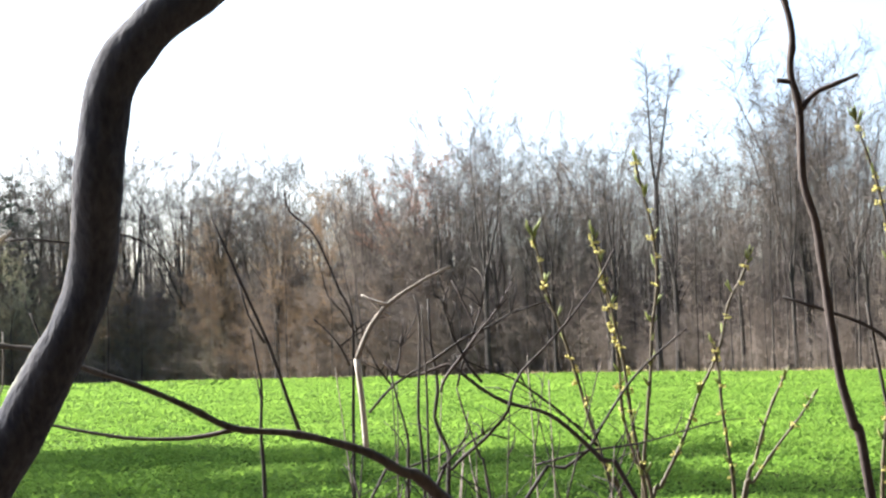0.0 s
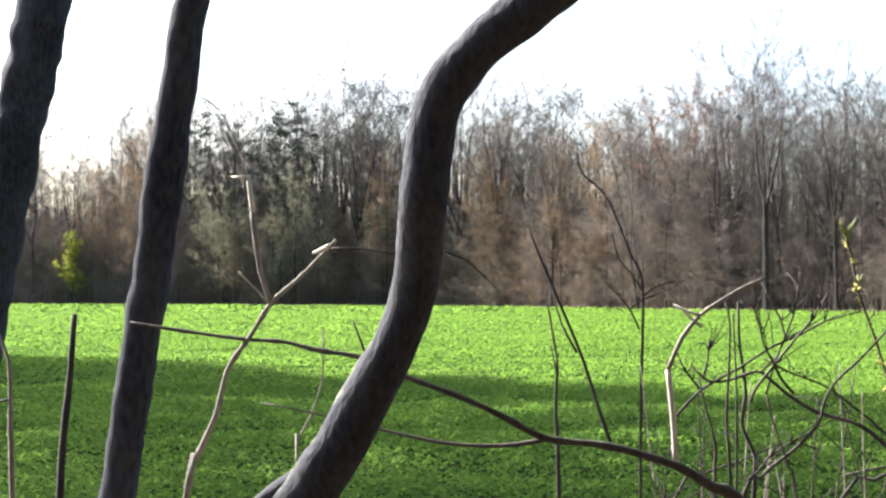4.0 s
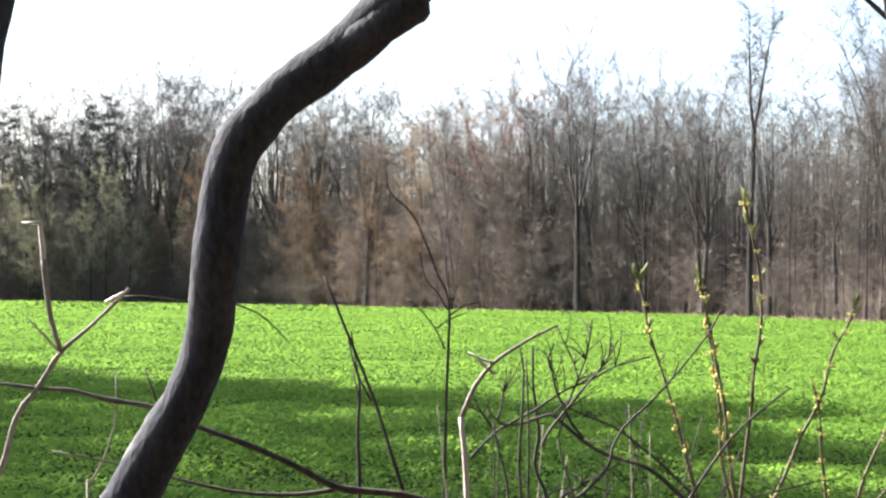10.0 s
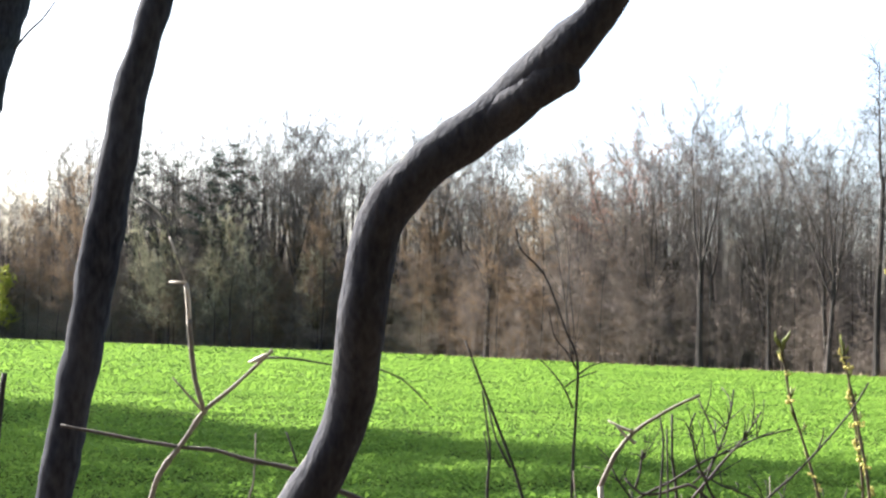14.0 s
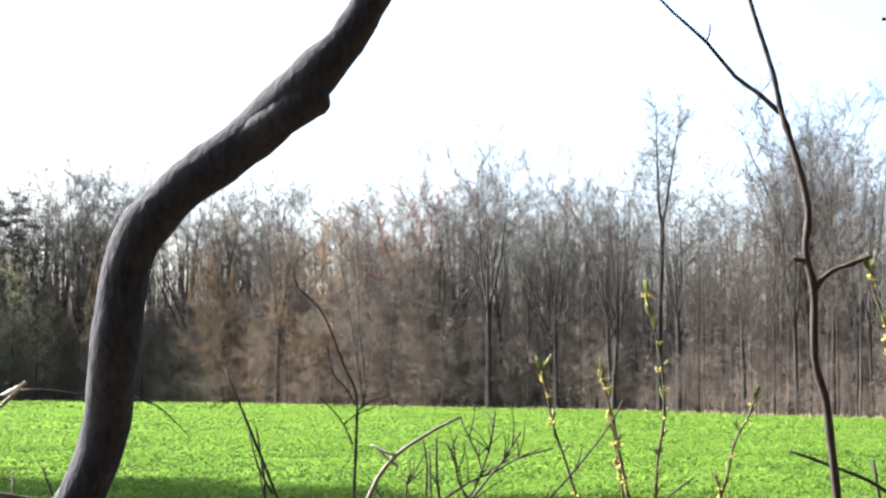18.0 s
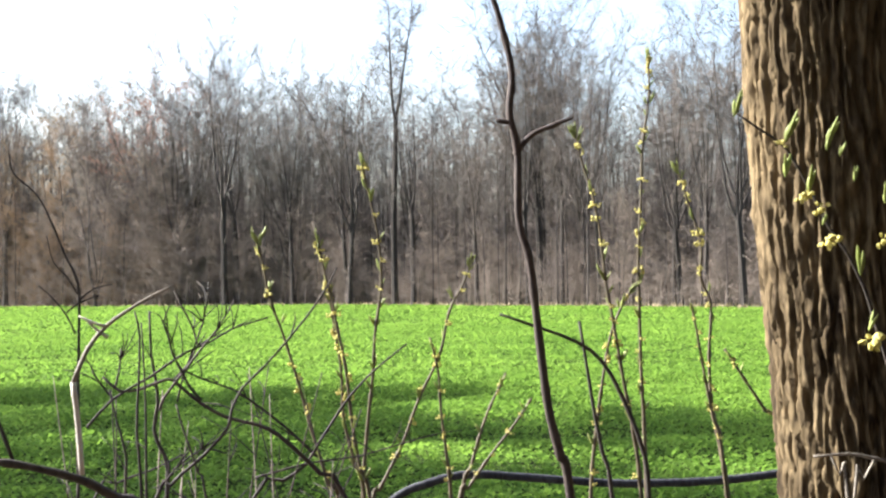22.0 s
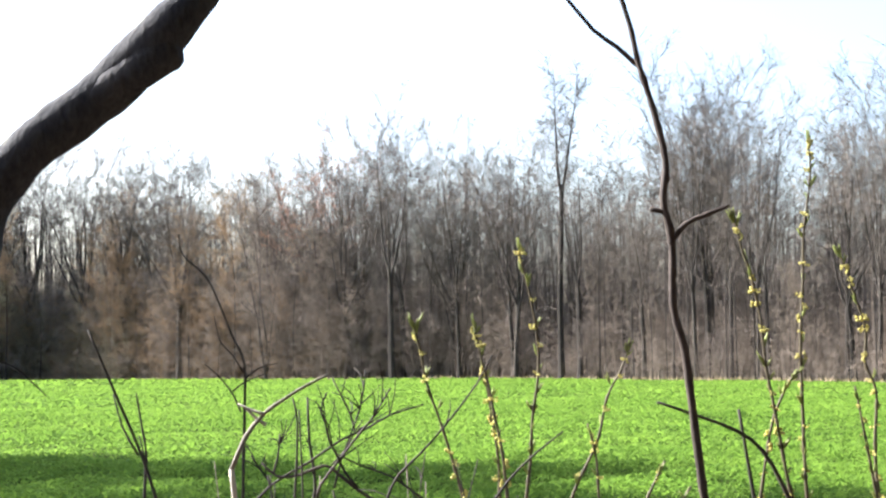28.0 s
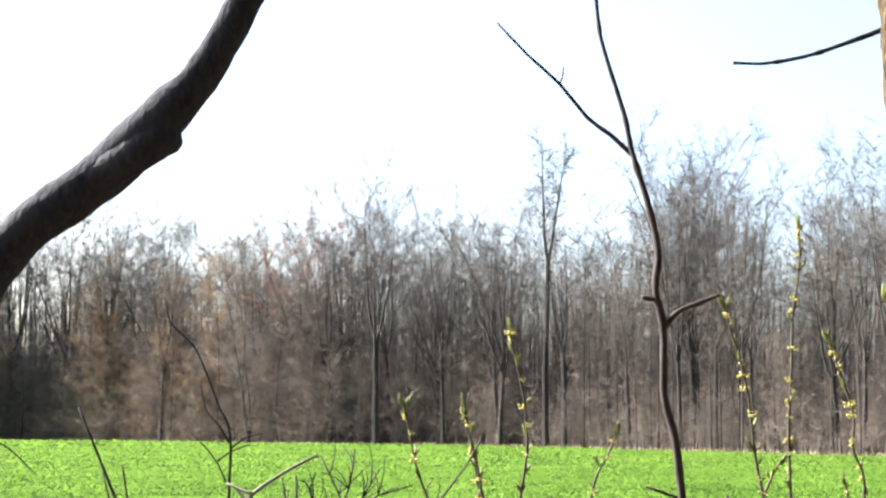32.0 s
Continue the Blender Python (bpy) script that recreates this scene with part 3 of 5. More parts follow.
PINE = tree_thing("pine_tree", conifer(31, 20), (FOREST_BARK, FOREST_BARK, NEEDLES), "dark green pine rising among the bare trees", FAR)
for az, back, top, turn in ((-19.6, 4, 6.0, 120), (-16.0, 8, 6.4, 200), (-18.6, 9, 5.6, 20)):
    d = edge_far(az) + back
    place(PINE, *spot(az, d), turn, (1.5 + d * math.tan(radians(top))) / 20.1)
d = edge_far(-17.1) + 3
PINE.matrix_basis = pose(*spot(-17.1, d), 0) @ Matrix.Scale((1.5 + d * math.tan(radians(6.0))) / 20.1, 4)
LEAFED = tree_thing("young_tree", bare_tree(41, 6, 0.07, 0.15, 14, 0.8, 6, 9, fine=(0.09, 0.5)), (FOREST_BARK, FOREST_BARK, SPRING_LEAF), "young tree in fresh yellow-green leaf before the wood", "")
LEAFED.matrix_basis = pose(*spot(-23.95, edge_far(-23.95) - 0.5), 0) @ Matrix.Scale(1.15, 4)


def thicket(name, seed, count, back, tall, mat, label, category="undergrowth", twigs=20, sprays=6, reach=0.3, thick=0.02, span=(-30, 25), low=0.1, flat=0.5):
    """Upright shoots with side twigs, each carrying a fan of finer ones, joined into one mesh. low: share of the height at which twigs begin; flat: how level they lie."""
    rng = np.random.default_rng(seed)
    scale = np.linspace(*span, 200)
    share = np.cumsum(np.interp(scale, [a for a, _ in EDGE], [e for _, e in EDGE]))
    az = np.interp(rng.uniform(share[0], share[-1], count), share, scale)
    d = np.interp(az, [a for a, _ in EDGE], [e for _, e in EDGE]) + rng.uniform(*back, count)
    h = tall * (0.3 + 0.7 * rng.random(count) ** 1.3)
    foot = np.stack([np.sin(np.radians(az)) * d, np.cos(np.radians(az)) * d, np.full(count, -0.05)], 1)
    lean = np.concatenate([rng.normal(0, 0.09, (count, 2)), np.ones((count, 1))], 1) * h[:, None]
    feet, tips, wide = [foot], [foot + lean], [np.full(count, thick * 1.2) * (0.5 + h / tall)]
    if twigs:
        f = low + (0.97 - low) * rng.random((count, twigs))
        at = foot[:, None] + lean[:, None] * f[..., None]
        turn = rng.uniform(0, 2 * np.pi, (count, twigs))
        size = np.minimum(3.2, h[:, None] * reach * np.sqrt(np.clip(1.08 - f, 0, 1)) * rng.uniform(0.5, 1.2, (count, twigs)))
        rise = rng.normal(flat, 0.3, (count, twigs))
        way = np.stack([np.cos(turn), np.sin(turn), rise], -1)
        way *= (size / np.linalg.norm(way, axis=-1))[..., None]
        feet.append(at.reshape(-1, 3))
        tips.append((at + way).reshape(-1, 3))
        wide.append(np.full(count * twigs, thick * 0.7))
        for _ in range(sprays):
            g = rng.uniform(0.2, 1.0, (count, twigs, 1))
            bend = way * 0.45 + rng.normal(0, 0.28, way.shape) * size[..., None] * (1, 1, 0.6)
            feet.append((at + way * g).reshape(-1, 3))
            tips.append((at + way * g + bend * (1.2 - 0.7 * g)).reshape(-1, 3))
            wide.append(np.full(count * twigs, thick * 0.45))
    mesh = slivers(name, np.concatenate(feet), np.concatenate(tips), np.concatenate(wide), rng)
    tagged(part(name, mesh, mat, None), label, category, kind="stuff")


thicket("undergrowth", 51, 1700, (5.0, 34), 12.0, FOREST_TWIG, "dense grey-brown leafless saplings filling the wood", twigs=26, reach=0.26, thick=0.026)
thicket("undergrowth", 54, 1900, (4.0, 34), 13.0, BROWN_BRUSH, "dense brown-twigged saplings filling the wood", twigs=26, reach=0.26, thick=0.026)
thicket("undergrowth", 52, 6500, (0.6, 10), 2.0, BROWN_BRUSH, "low brown leafless brush along the field's edge", twigs=7, sprays=2, reach=0.5, thick=0.02, low=0.2)
thicket("undergrowth", 55, 760, (0.5, 9), 11.0, BUSH_TWIG, "fine pale brown leafless bushes before the trunks", twigs=30, sprays=7, reach=0.3, thick=0.024, span=(-30, -1.0), low=0.03, flat=0.35)
thicket("undergrowth", 57, 320, (0.5, 7), 9.0, OCHRE_TWIG, "fine ochre-budded leafless bushes before the trunks", twigs=30, sprays=7, reach=0.32, thick=0.024, span=(-20, -1.0), low=0.03, flat=0.35)
thicket("undergrowth", 56, 480, (1.2, 9), 4.6, BUSH_TWIG, "fine brown leafless bushes between the trunks", twigs=24, reach=0.33, thick=0.018, span=(-1, 25))
thicket("undergrowth", 59, 420, (0.3, 7), 9.0, BUSH_TWIG, "fine brown leafless bushes between the trunks", twigs=28, reach=0.28, thick=0.022, span=(-4, 4.5))
thicket("undergrowth", 60, 520, (0.2, 6), 10.0, OLIVE_TWIG, "fine olive-grey budding bushes before the trunks", twigs=28, reach=0.3, thick=0.026, span=(-26, -9), low=0.03, flat=0.35)
thicket("undergrowth", 58, 1300, (4, 40), 18.0, BROWN_BRUSH, "dense brown-twigged saplings filling the wood", twigs=26, sprays=5, reach=0.26, thick=0.034, span=(-38, -17))
thicket("dry_grass", 53, 9000, (-0.4, 0.8), 0.35, STRAW, "strip of pale dry grass along the field's far edge", "grass", twigs=0, thick=0.03)


def deep_wood():
    """More stems far back in the wood."""
    rnd = random.Random(61)
    stems = Limbs()
    for _ in range(2600):
        a = rnd.triangular(-36, 26, -30)
        d = edge_far(a) + rnd.uniform(10, 60)
        x, y = spot(a, d)
        h = top_at(a, d) * rnd.uniform(0.5, 0.86)
        r = rnd.uniform(0.05, 0.14)
        lean = rnd.gauss(0, 0.5)
        stems.limb([(x, y, -0.1), (x + lean * 0.5, y, h * 0.5), (x + lean, y, h)], [r, r * 0.7, 0], 4)
    tagged(part("deep_wood", stems.mesh("deep_wood"), FOREST_BARK, None), "crowded bare stems deep inside the wood", "woodland", kind="stuff")


deep_wood()
thicket("deep_branchwork", 62, 2700, (8, 60), 18.5, FOREST_TWIG, "grey branchwork deep inside the wood", "woodland", twigs=24, sprays=4, reach=0.22, thick=0.036, low=0.1, flat=0.6, span=(-34, 26))


# tall dense pines added out of view across the field to shade the crop
SHADY = tree_thing("pine_tree", conifer(35, 20, 44, 35, 0.16), (FOREST_BARK, FOREST_BARK, NEEDLES), "dense dark green pine added out of view to block light", "pines beside the field")
SHADY.matrix_basis = pose(-62, 57, 0) @ Matrix.Diagonal((1.4, 1.4, 1.1, 1))
# along and across: where the shade of each top falls, measured down the sunbeams and square to them
for i, (along, across) in enumerate(((-1, 9.5), (0, 11.5), (-2, 13.5), (-6, 15.5), (-9, 17), (-14, 10.5), (-13, 13), (-16, 15.2), (-19, 17.5), (-22, 19), (-27, 11.5), (-26, 14.5), (-30, 17.5))):
    h = 26 + (i * 7 % 5) * 0.4
    reach = h / math.tan(radians(SUN_HEIGHT)) - along
    x = math.sin(radians(SUN_AZIMUTH)) * reach + math.cos(radians(SUN_AZIMUTH)) * across
    y = math.cos(radians(SUN_AZIMUTH)) * reach - math.sin(radians(SUN_AZIMUTH)) * across
    place(SHADY, x, y, i * 77, h / 20.4, 0.7)
# the wood in which the camera stands, behind and beside it, out of view
rnd = random.Random(19)
for i in range(44):
    a = 75 + 170 * (i + rnd.random() * 0.6) / 44
    d = rnd.uniform(5, 9) if i % 2 else rnd.uniform(10, 17)
    place((ROUND, PINE, TALL, PINE)[i % 4], *spot(a, d), rnd.uniform(0, 360), rnd.uniform(0.55, 0.8), rnd.uniform(1.2, 1.7))
# dense pines added behind the camera to keep sky light off the near trunks
for i in range(22):
    place(SHADY, *spot(70 + 8.0 * i + rnd.uniform(-3, 3), rnd.uniform(5, 9)), rnd.uniform(0, 360), rnd.uniform(0.45, 0.8), rnd.uniform(1.6, 2.2))
# closer pines added, mostly on the right, to darken the rough bark's far side
for i in range(9):
    place(SHADY, *spot(84 + 14 * i, 5.0 + i % 2), i * 50, 0.5 + 0.05 * (i % 3), 2.0)
for i in range(9):
    place(SHADY, *spot(62 + 10 * i, rnd.uniform(3.6, 5.2)), rnd.uniform(0, 360), rnd.uniform(0.13, 0.26), 2.2)
shrubs = Limbs()
for _ in range(2600):
    a = rnd.uniform(60, 285)
    x, y = spot(a, rnd.uniform(3.2, 14))
    h = rnd.uniform(0.6, 3.2)
    shrubs.limb([(x, y, -0.05), (x + rnd.gauss(0, 0.2) * h, y + rnd.gauss(0, 0.2) * h, h)], [0.022, 0], 3)
    for _ in range(7):
        f = rnd.uniform(0.2, 0.95)
        shrubs.limb([(x, y, h * f), (x + rnd.gauss(0, 0.3) * h, y + rnd.gauss(0, 0.3) * h, h * f + rnd.uniform(0, 0.4))], [0.014, 0], 3)
tagged(part("undergrowth", shrubs.mesh("undergrowth"), BROWN_TWIG, None), "dark leafless brush of the near wood", "undergrowth", kind="stuff")
bm = bmesh.new()
ring = [bm.verts.new((*spot(k * 10, (7.5 + 1.2 * math.sin(k * 1.7)) if k * 10 < 80 or k * 10 > 280 else 26), 0.006)) for k in range(36)]
bm.faces.new(list(reversed(ring)))
bmesh.ops.recalc_face_normals(bm, faces=bm.faces)
tagged(part("forest_floor", bm, LITTER, None), "brown leaf litter of the near wood", "ground", kind="structure")


def fallen_leaves():
    """Dry curled leaves strewn over the floor of the near wood."""
    rnd = random.Random(29)
    verts, faces = [], []
    for _ in range(9000):
        a = rnd.uniform(0, 360)
        d = 9 * math.sqrt(rnd.random()) if 80 < a < 280 else 7 * math.sqrt(rnd.random())
        x, y = spot(a, d)
        s, w = rnd.uniform(0.03, 0.07), rnd.uniform(0, 6.28)
        u, v = Vector((math.cos(w), math.sin(w), rnd.uniform(-0.3, 0.3))) * s, Vector((-math.sin(w), math.cos(w), rnd.uniform(-0.3, 0.3))) * s * 0.5
        m = Vector((x, y, 0.02 + rnd.uniform(0, 0.02)))
        n = len(verts)
        verts += [m - u, m + v + Vector((0, 0, s * 0.3)), m + u, m - v + Vector((0, 0, s * 0.3))]
        faces += [(n, n + 1, n + 2), (n, n + 2, n + 3)]
    tagged(part("fallen_leaves", mesh_of("fallen_leaves", verts, faces, False), DRY_LEAF, None), "dry brown leaves strewn over the wood's floor", "leaf litter", kind="stuff")


fallen_leaves()


# ---- the near trees ----
CROOKED_TRUNK = [(-0.942, 2.210, -0.050, 0.0570), (-0.902, 2.210, 0.350, 0.0456), (-0.792, 2.200, 0.895, 0.0391), (-0.672, 2.200, 1.115, 0.0380), (-0.637, 2.200, 1.167, 0.0366), (-0.593, 2.200, 1.244, 0.0344), (-0.552, 2.200, 1.321, 0.0323), (-0.526, 2.200, 1.398, 0.0311), (-0.510, 2.170, 1.499, 0.0329), (-0.502, 2.170, 1.576, 0.0325), (-0.486, 2.170, 1.648, 0.0327), (-0.443, 2.170, 1.706, 0.0330), (-0.401, 2.170, 1.742, 0.0331), (-0.353, 2.170, 1.778, 0.0331), (-0.304, 2.170, 1.817, 0.0350), (-0.248, 2.150, 1.872, 0.0345), (-0.205, 2.150, 1.917, 0.0265), (-0.171, 2.150, 1.969, 0.0242), (-0.138, 2.150, 2.033, 0.0228), (-0.038, 2.200, 2.253, 0.0240), (0.082, 2.250, 2.633, 0.0210), (0.112, 2.300, 3.233, 0.0170), (0.262, 2.300, 4.033, 0.0110), (0.312, 2.400, 4.833, 0.0040)]
CROOKED_SPUR = [(-0.668, 2.200, 1.137, 0.0158), (-0.700, 2.200, 1.119, 0.0159), (-0.737, 2.200, 1.095, 0.0136), (-0.778, 2.200, 1.062, 0.0120), (-0.811, 2.200, 1.011, 0.0113)]
KNOB = [(-0.362, 2.156, 1.771, 0.0100), (-0.322, 2.153, 1.796, 0.0215), (-0.287, 2.150, 1.818, 0.0272), (-0.262, 2.148, 1.836, 0.0296), (-0.245, 2.148, 1.849, 0.0300), (-0.236, 2.148, 1.857, 0.0262), (-0.229, 2.148, 1.863, 0.0140)]
DANGLE = [(-0.501, 2.220, 1.446, 0.0016), (-0.461, 2.220, 1.431, 0.0013), (-0.437, 2.220, 1.411, 0.0011), (-0.416, 2.220, 1.390, 0.0008)]
TREE_TWO = [(-2.126, 4.850, -0.050, 0.0713), (-2.085, 4.850, 0.505, 0.0624), (-2.015, 4.850, 1.010, 0.0594), (-1.994, 4.850, 1.151, 0.0600), (-1.964, 4.850, 1.310, 0.0606), (-1.943, 4.850, 1.451, 0.0612), (-1.916, 4.850, 1.611, 0.0620), (-1.892, 4.850, 1.789, 0.0611), (-1.861, 4.850, 2.003, 0.0588), (-1.835, 4.850, 2.182, 0.0560), (-1.796, 4.850, 2.361, 0.0517), (-1.743, 4.850, 2.558, 0.0474)]
TREE_ONE = [(-4.125, 7.600, -0.050, 0.1596), (-4.046, 7.600, 0.663, 0.1396), (-3.915, 7.600, 1.326, 0.1330), (-3.766, 7.600, 2.005, 0.1315), (-3.641, 7.600, 2.574, 0.1307), (-3.512, 7.600, 3.144, 0.1305)]
TREE_ONE_TWIG = [(-3.397, 7.500, 2.845, 0.0072), (-3.332, 7.500, 2.927, 0.0063), (-3.257, 7.500, 3.000, 0.0053), (-3.198, 7.500, 3.082, 0.0043)]
FORKED_STEM = [(-1.046, 2.350, -0.050, 0.0057), (-0.996, 2.350, 0.545, 0.0050), (-0.912, 2.350, 1.090, 0.0048), (-0.898, 2.350, 1.134, 0.0046), (-0.867, 2.350, 1.201, 0.0044), (-0.849, 2.350, 1.268, 0.0042), (-0.814, 2.350, 1.319, 0.0038), (-0.780, 2.350, 1.370, 0.0035), (-0.743, 2.350, 1.402, 0.0032), (-0.708, 2.350, 1.435, 0.0028), (-0.680, 2.350, 1.463, 0.0025)]
FORKED_STEM_UP = [(-0.780, 2.350, 1.365, 0.0039), (-0.798, 2.350, 1.417, 0.0041), (-0.807, 2.350, 1.476, 0.0044), (-0.811, 2.350, 1.505, 0.0047)]
FORKED_BARE = [(-0.810, 2.350, 1.499, 0.0034), (-0.813, 2.350, 1.531, 0.0043), (-0.817, 2.350, 1.558, 0.0034)]
FORKED_REACH = [(-0.697, 2.370, 1.451, 0.0021), (-0.660, 2.370, 1.452, 0.0018), (-0.626, 2.370, 1.448, 0.0015), (-0.587, 2.370, 1.443, 0.0013)]
FORKED_TIP = [(-0.820, 2.360, 1.557, 0.0018), (-0.830, 2.360, 1.584, 0.0016), (-0.839, 2.360, 1.606, 0.0017), (-0.849, 2.360, 1.628, 0.0014), (-0.857, 2.360, 1.649, 0.0014), (-0.866, 2.360, 1.662, 0.0013)]
FORKED_BROKEN = [(-0.866, 2.360, 1.662, 0.0013), (-0.874, 2.360, 1.670, 0.0015), (-0.886, 2.360, 1.679, 0.0014), (-0.899, 2.360, 1.686, 0.0011)]
FORKED_SCAR = [(-0.838, 2.359, 1.604, 0.0017), (-0.843, 2.359, 1.615, 0.0019), (-0.849, 2.359, 1.629, 0.0015)]
FORKED_STUB = [(-0.816, 2.350, 1.560, 0.0026), (-0.844, 2.350, 1.560, 0.0017)]
FORKED_SPUR = [(-0.783, 2.360, 1.365, 0.0026), (-0.810, 2.360, 1.391, 0.0019), (-0.836, 2.360, 1.417, 0.0013)]
FORKED_SHRED = [(-0.685, 2.340, 1.458, 0.0021), (-0.700, 2.340, 1.448, 0.0038), (-0.714, 2.340, 1.444, 0.0013)]
FALLEN_BRANCH = [(0.353, 2.750, -0.030, 0.0160), (0.203, 2.670, 0.618, 0.0140), (0.023, 2.600, 0.928, 0.0125), (-0.097, 2.550, 1.068, 0.0098), (-0.130, 2.523, 1.087, 0.0082), (-0.188, 2.496, 1.122, 0.0066), (-0.286, 2.469, 1.152, 0.0058), (-0.377, 2.441, 1.165, 0.0054), (-0.441, 2.414, 1.200, 0.0050), (-0.504, 2.387, 1.231, 0.0046), (-0.579, 2.360, 1.261, 0.0042), (-0.640, 2.350, 1.288, 0.0038), (-0.709, 2.350, 1.299, 0.0035), (-0.761, 2.350, 1.311, 0.0032), (-0.814, 2.350, 1.314, 0.0030), (-0.884, 2.350, 1.322, 0.0027), (-0.956, 2.350, 1.332, 0.0025), (-1.005, 2.350, 1.339, 0.0022)]
FALLEN_SIDE = [(-0.376, 2.450, 1.163, 0.0043), (-0.421, 2.450, 1.154, 0.0038), (-0.472, 2.450, 1.151, 0.0033), (-0.542, 2.450, 1.155, 0.0028), (-0.629, 2.450, 1.172, 0.0023), (-0.718, 2.450, 1.192, 0.0018), (-0.826, 2.450, 1.212, 0.0013)]
SHOOT_TALL = [(-0.286, 2.520, 1.150, 0.0035), (-0.306, 2.520, 1.208, 0.0032), (-0.331, 2.520, 1.286, 0.0028), (-0.364, 2.520, 1.365, 0.0025), (-0.394, 2.520, 1.436, 0.0021), (-0.415, 2.520, 1.486, 0.0018)]
SHOOT_THIN = [(-0.579, 4.300, -0.050, 0.0072), (-0.582, 4.300, 0.464, 0.0063), (-0.588, 4.300, 0.928, 0.0060), (-0.594, 4.300, 1.078, 0.0049), (-0.590, 4.300, 1.197, 0.0038), (-0.599, 4.300, 1.257, 0.0030), (-0.615, 4.300, 1.354, 0.0023)]
SHOOT_THIN_SIDE = [(-0.592, 4.300, 1.168, 0.0030), (-0.600, 4.300, 1.212, 0.0023), (-0.608, 4.300, 1.245, 0.0015)]
TALL_ARCH = [(-0.513, 6.200, -0.050, 0.0078), (-0.511, 6.200, 0.500, 0.0069), (-0.506, 6.200, 1.000, 0.0065), (-0.499, 6.200, 1.242, 0.0057), (-0.500, 6.200, 1.427, 0.0050), (-0.547, 6.200, 1.538, 0.0043), (-0.591, 6.200, 1.652, 0.0039), (-0.643, 6.200, 1.758, 0.0035), (-0.729, 6.200, 1.844, 0.0030), (-0.746, 6.200, 1.922, 0.0022)]
ARCH_TWIG_A = [(-0.512, 6.200, 1.242, 0.0043), (-0.544, 6.200, 1.312, 0.0036), (-0.595, 6.200, 1.378, 0.0029), (-0.645, 6.200, 1.424, 0.0022)]
ARCH_TWIG_B = [(-0.502, 6.200, 1.390, 0.0043), (-0.542, 6.200, 1.458, 0.0036), (-0.588, 6.200, 1.509, 0.0029), (-0.612, 6.200, 1.609, 0.0022)]
ARCH_TWIG_C = [(-0.499, 6.200, 1.365, 0.0043), (-0.446, 6.200, 1.406, 0.0033), (-0.375, 6.200, 1.425, 0.0022)]
ARCH_TWIG_D = [(-0.544, 6.200, 1.321, 0.0043), (-0.497, 6.200, 1.356, 0.0033), (-0.422, 6.200, 1.385, 0.0022)]
SHOOT_SPUR = [(-0.338, 2.520, 1.291, 0.0022), (-0.362, 2.520, 1.335, 0.0018), (-0.376, 2.520, 1.386, 0.0013)]
PALE_SHOOT = [(-0.191, 2.600, 1.116, 0.0050), (-0.196, 2.600, 1.196, 0.0047), (-0.203, 2.600, 1.262, 0.0045)]
PALE_SHOOT_TOP = [(-0.203, 2.600, 1.260, 0.0041), (-0.182, 2.616, 1.311, 0.0037), (-0.153, 2.632, 1.348, 0.0034), (-0.124, 2.648, 1.369, 0.0030), (-0.088, 2.664, 1.391, 0.0027), (-0.050, 2.680, 1.409, 0.0023)]
PALE_TUFT = [(-0.153, 2.630, 1.348, 0.0032), (-0.173, 2.630, 1.354, 0.0025), (-0.195, 2.630, 1.365, 0.0018)]
PALE_TUFT_B = [(-0.150, 2.630, 1.330, 0.0032), (-0.167, 2.630, 1.342, 0.0025), (-0.186, 2.630, 1.362, 0.0018)]
TANGLE_A = [(-0.092, 2.810, -0.050, 0.0036), (-0.099, 2.810, 0.516, 0.0031), (-0.109, 2.810, 1.033, 0.0030), (-0.116, 2.810, 1.166, 0.0026), (-0.112, 2.810, 1.241, 0.0022), (-0.109, 2.810, 1.327, 0.0018), (-0.117, 2.810, 1.369, 0.0015)]
TANGLE_B = [(-0.090, 2.930, -0.050, 0.0056), (-0.083, 2.930, 0.508, 0.0049), (-0.072, 2.930, 1.016, 0.0046), (-0.068, 2.930, 1.088, 0.0043), (-0.081, 2.930, 1.122, 0.0039), (-0.092, 2.930, 1.155, 0.0035), (-0.085, 2.930, 1.200, 0.0032), (-0.088, 2.930, 1.245, 0.0028), (-0.095, 2.930, 1.290, 0.0024), (-0.097, 2.930, 1.367, 0.0021)]
TANGLE_C = [(-0.005, 2.750, 1.217, 0.0029), (-0.026, 2.750, 1.243, 0.0026), (-0.041, 2.750, 1.275, 0.0024), (-0.052, 2.750, 1.296, 0.0022), (-0.059, 2.750, 1.328, 0.0019), (-0.066, 2.750, 1.349, 0.0017), (-0.056, 2.750, 1.378, 0.0014)]
TANGLE_D = [(0.448, 2.870, -0.050, 0.0055), (0.375, 2.870, 0.504, 0.0048), (0.254, 2.870, 1.008, 0.0046), (0.199, 2.870, 1.074, 0.0043), (0.162, 2.870, 1.112, 0.0041), (0.124, 2.870, 1.146, 0.0038), (0.092, 2.870, 1.163, 0.0036), (0.037, 2.870, 1.178, 0.0034), (-0.006, 2.870, 1.203, 0.0032), (-0.045, 2.870, 1.236, 0.0029), (-0.066, 2.870, 1.248, 0.0027), (-0.111, 2.870, 1.232, 0.0025), (-0.148, 2.870, 1.230, 0.0023), (-0.176, 2.870, 1.255, 0.0020)]
TANGLE_E = [(0.201, 2.990, 1.091, 0.0031), (0.145, 2.990, 1.146, 0.0028), (0.095, 2.990, 1.187, 0.0025), (0.050, 2.990, 1.219, 0.0022), (-0.007, 2.990, 1.240, 0.0019), (-0.052, 2.990, 1.264, 0.0016)]
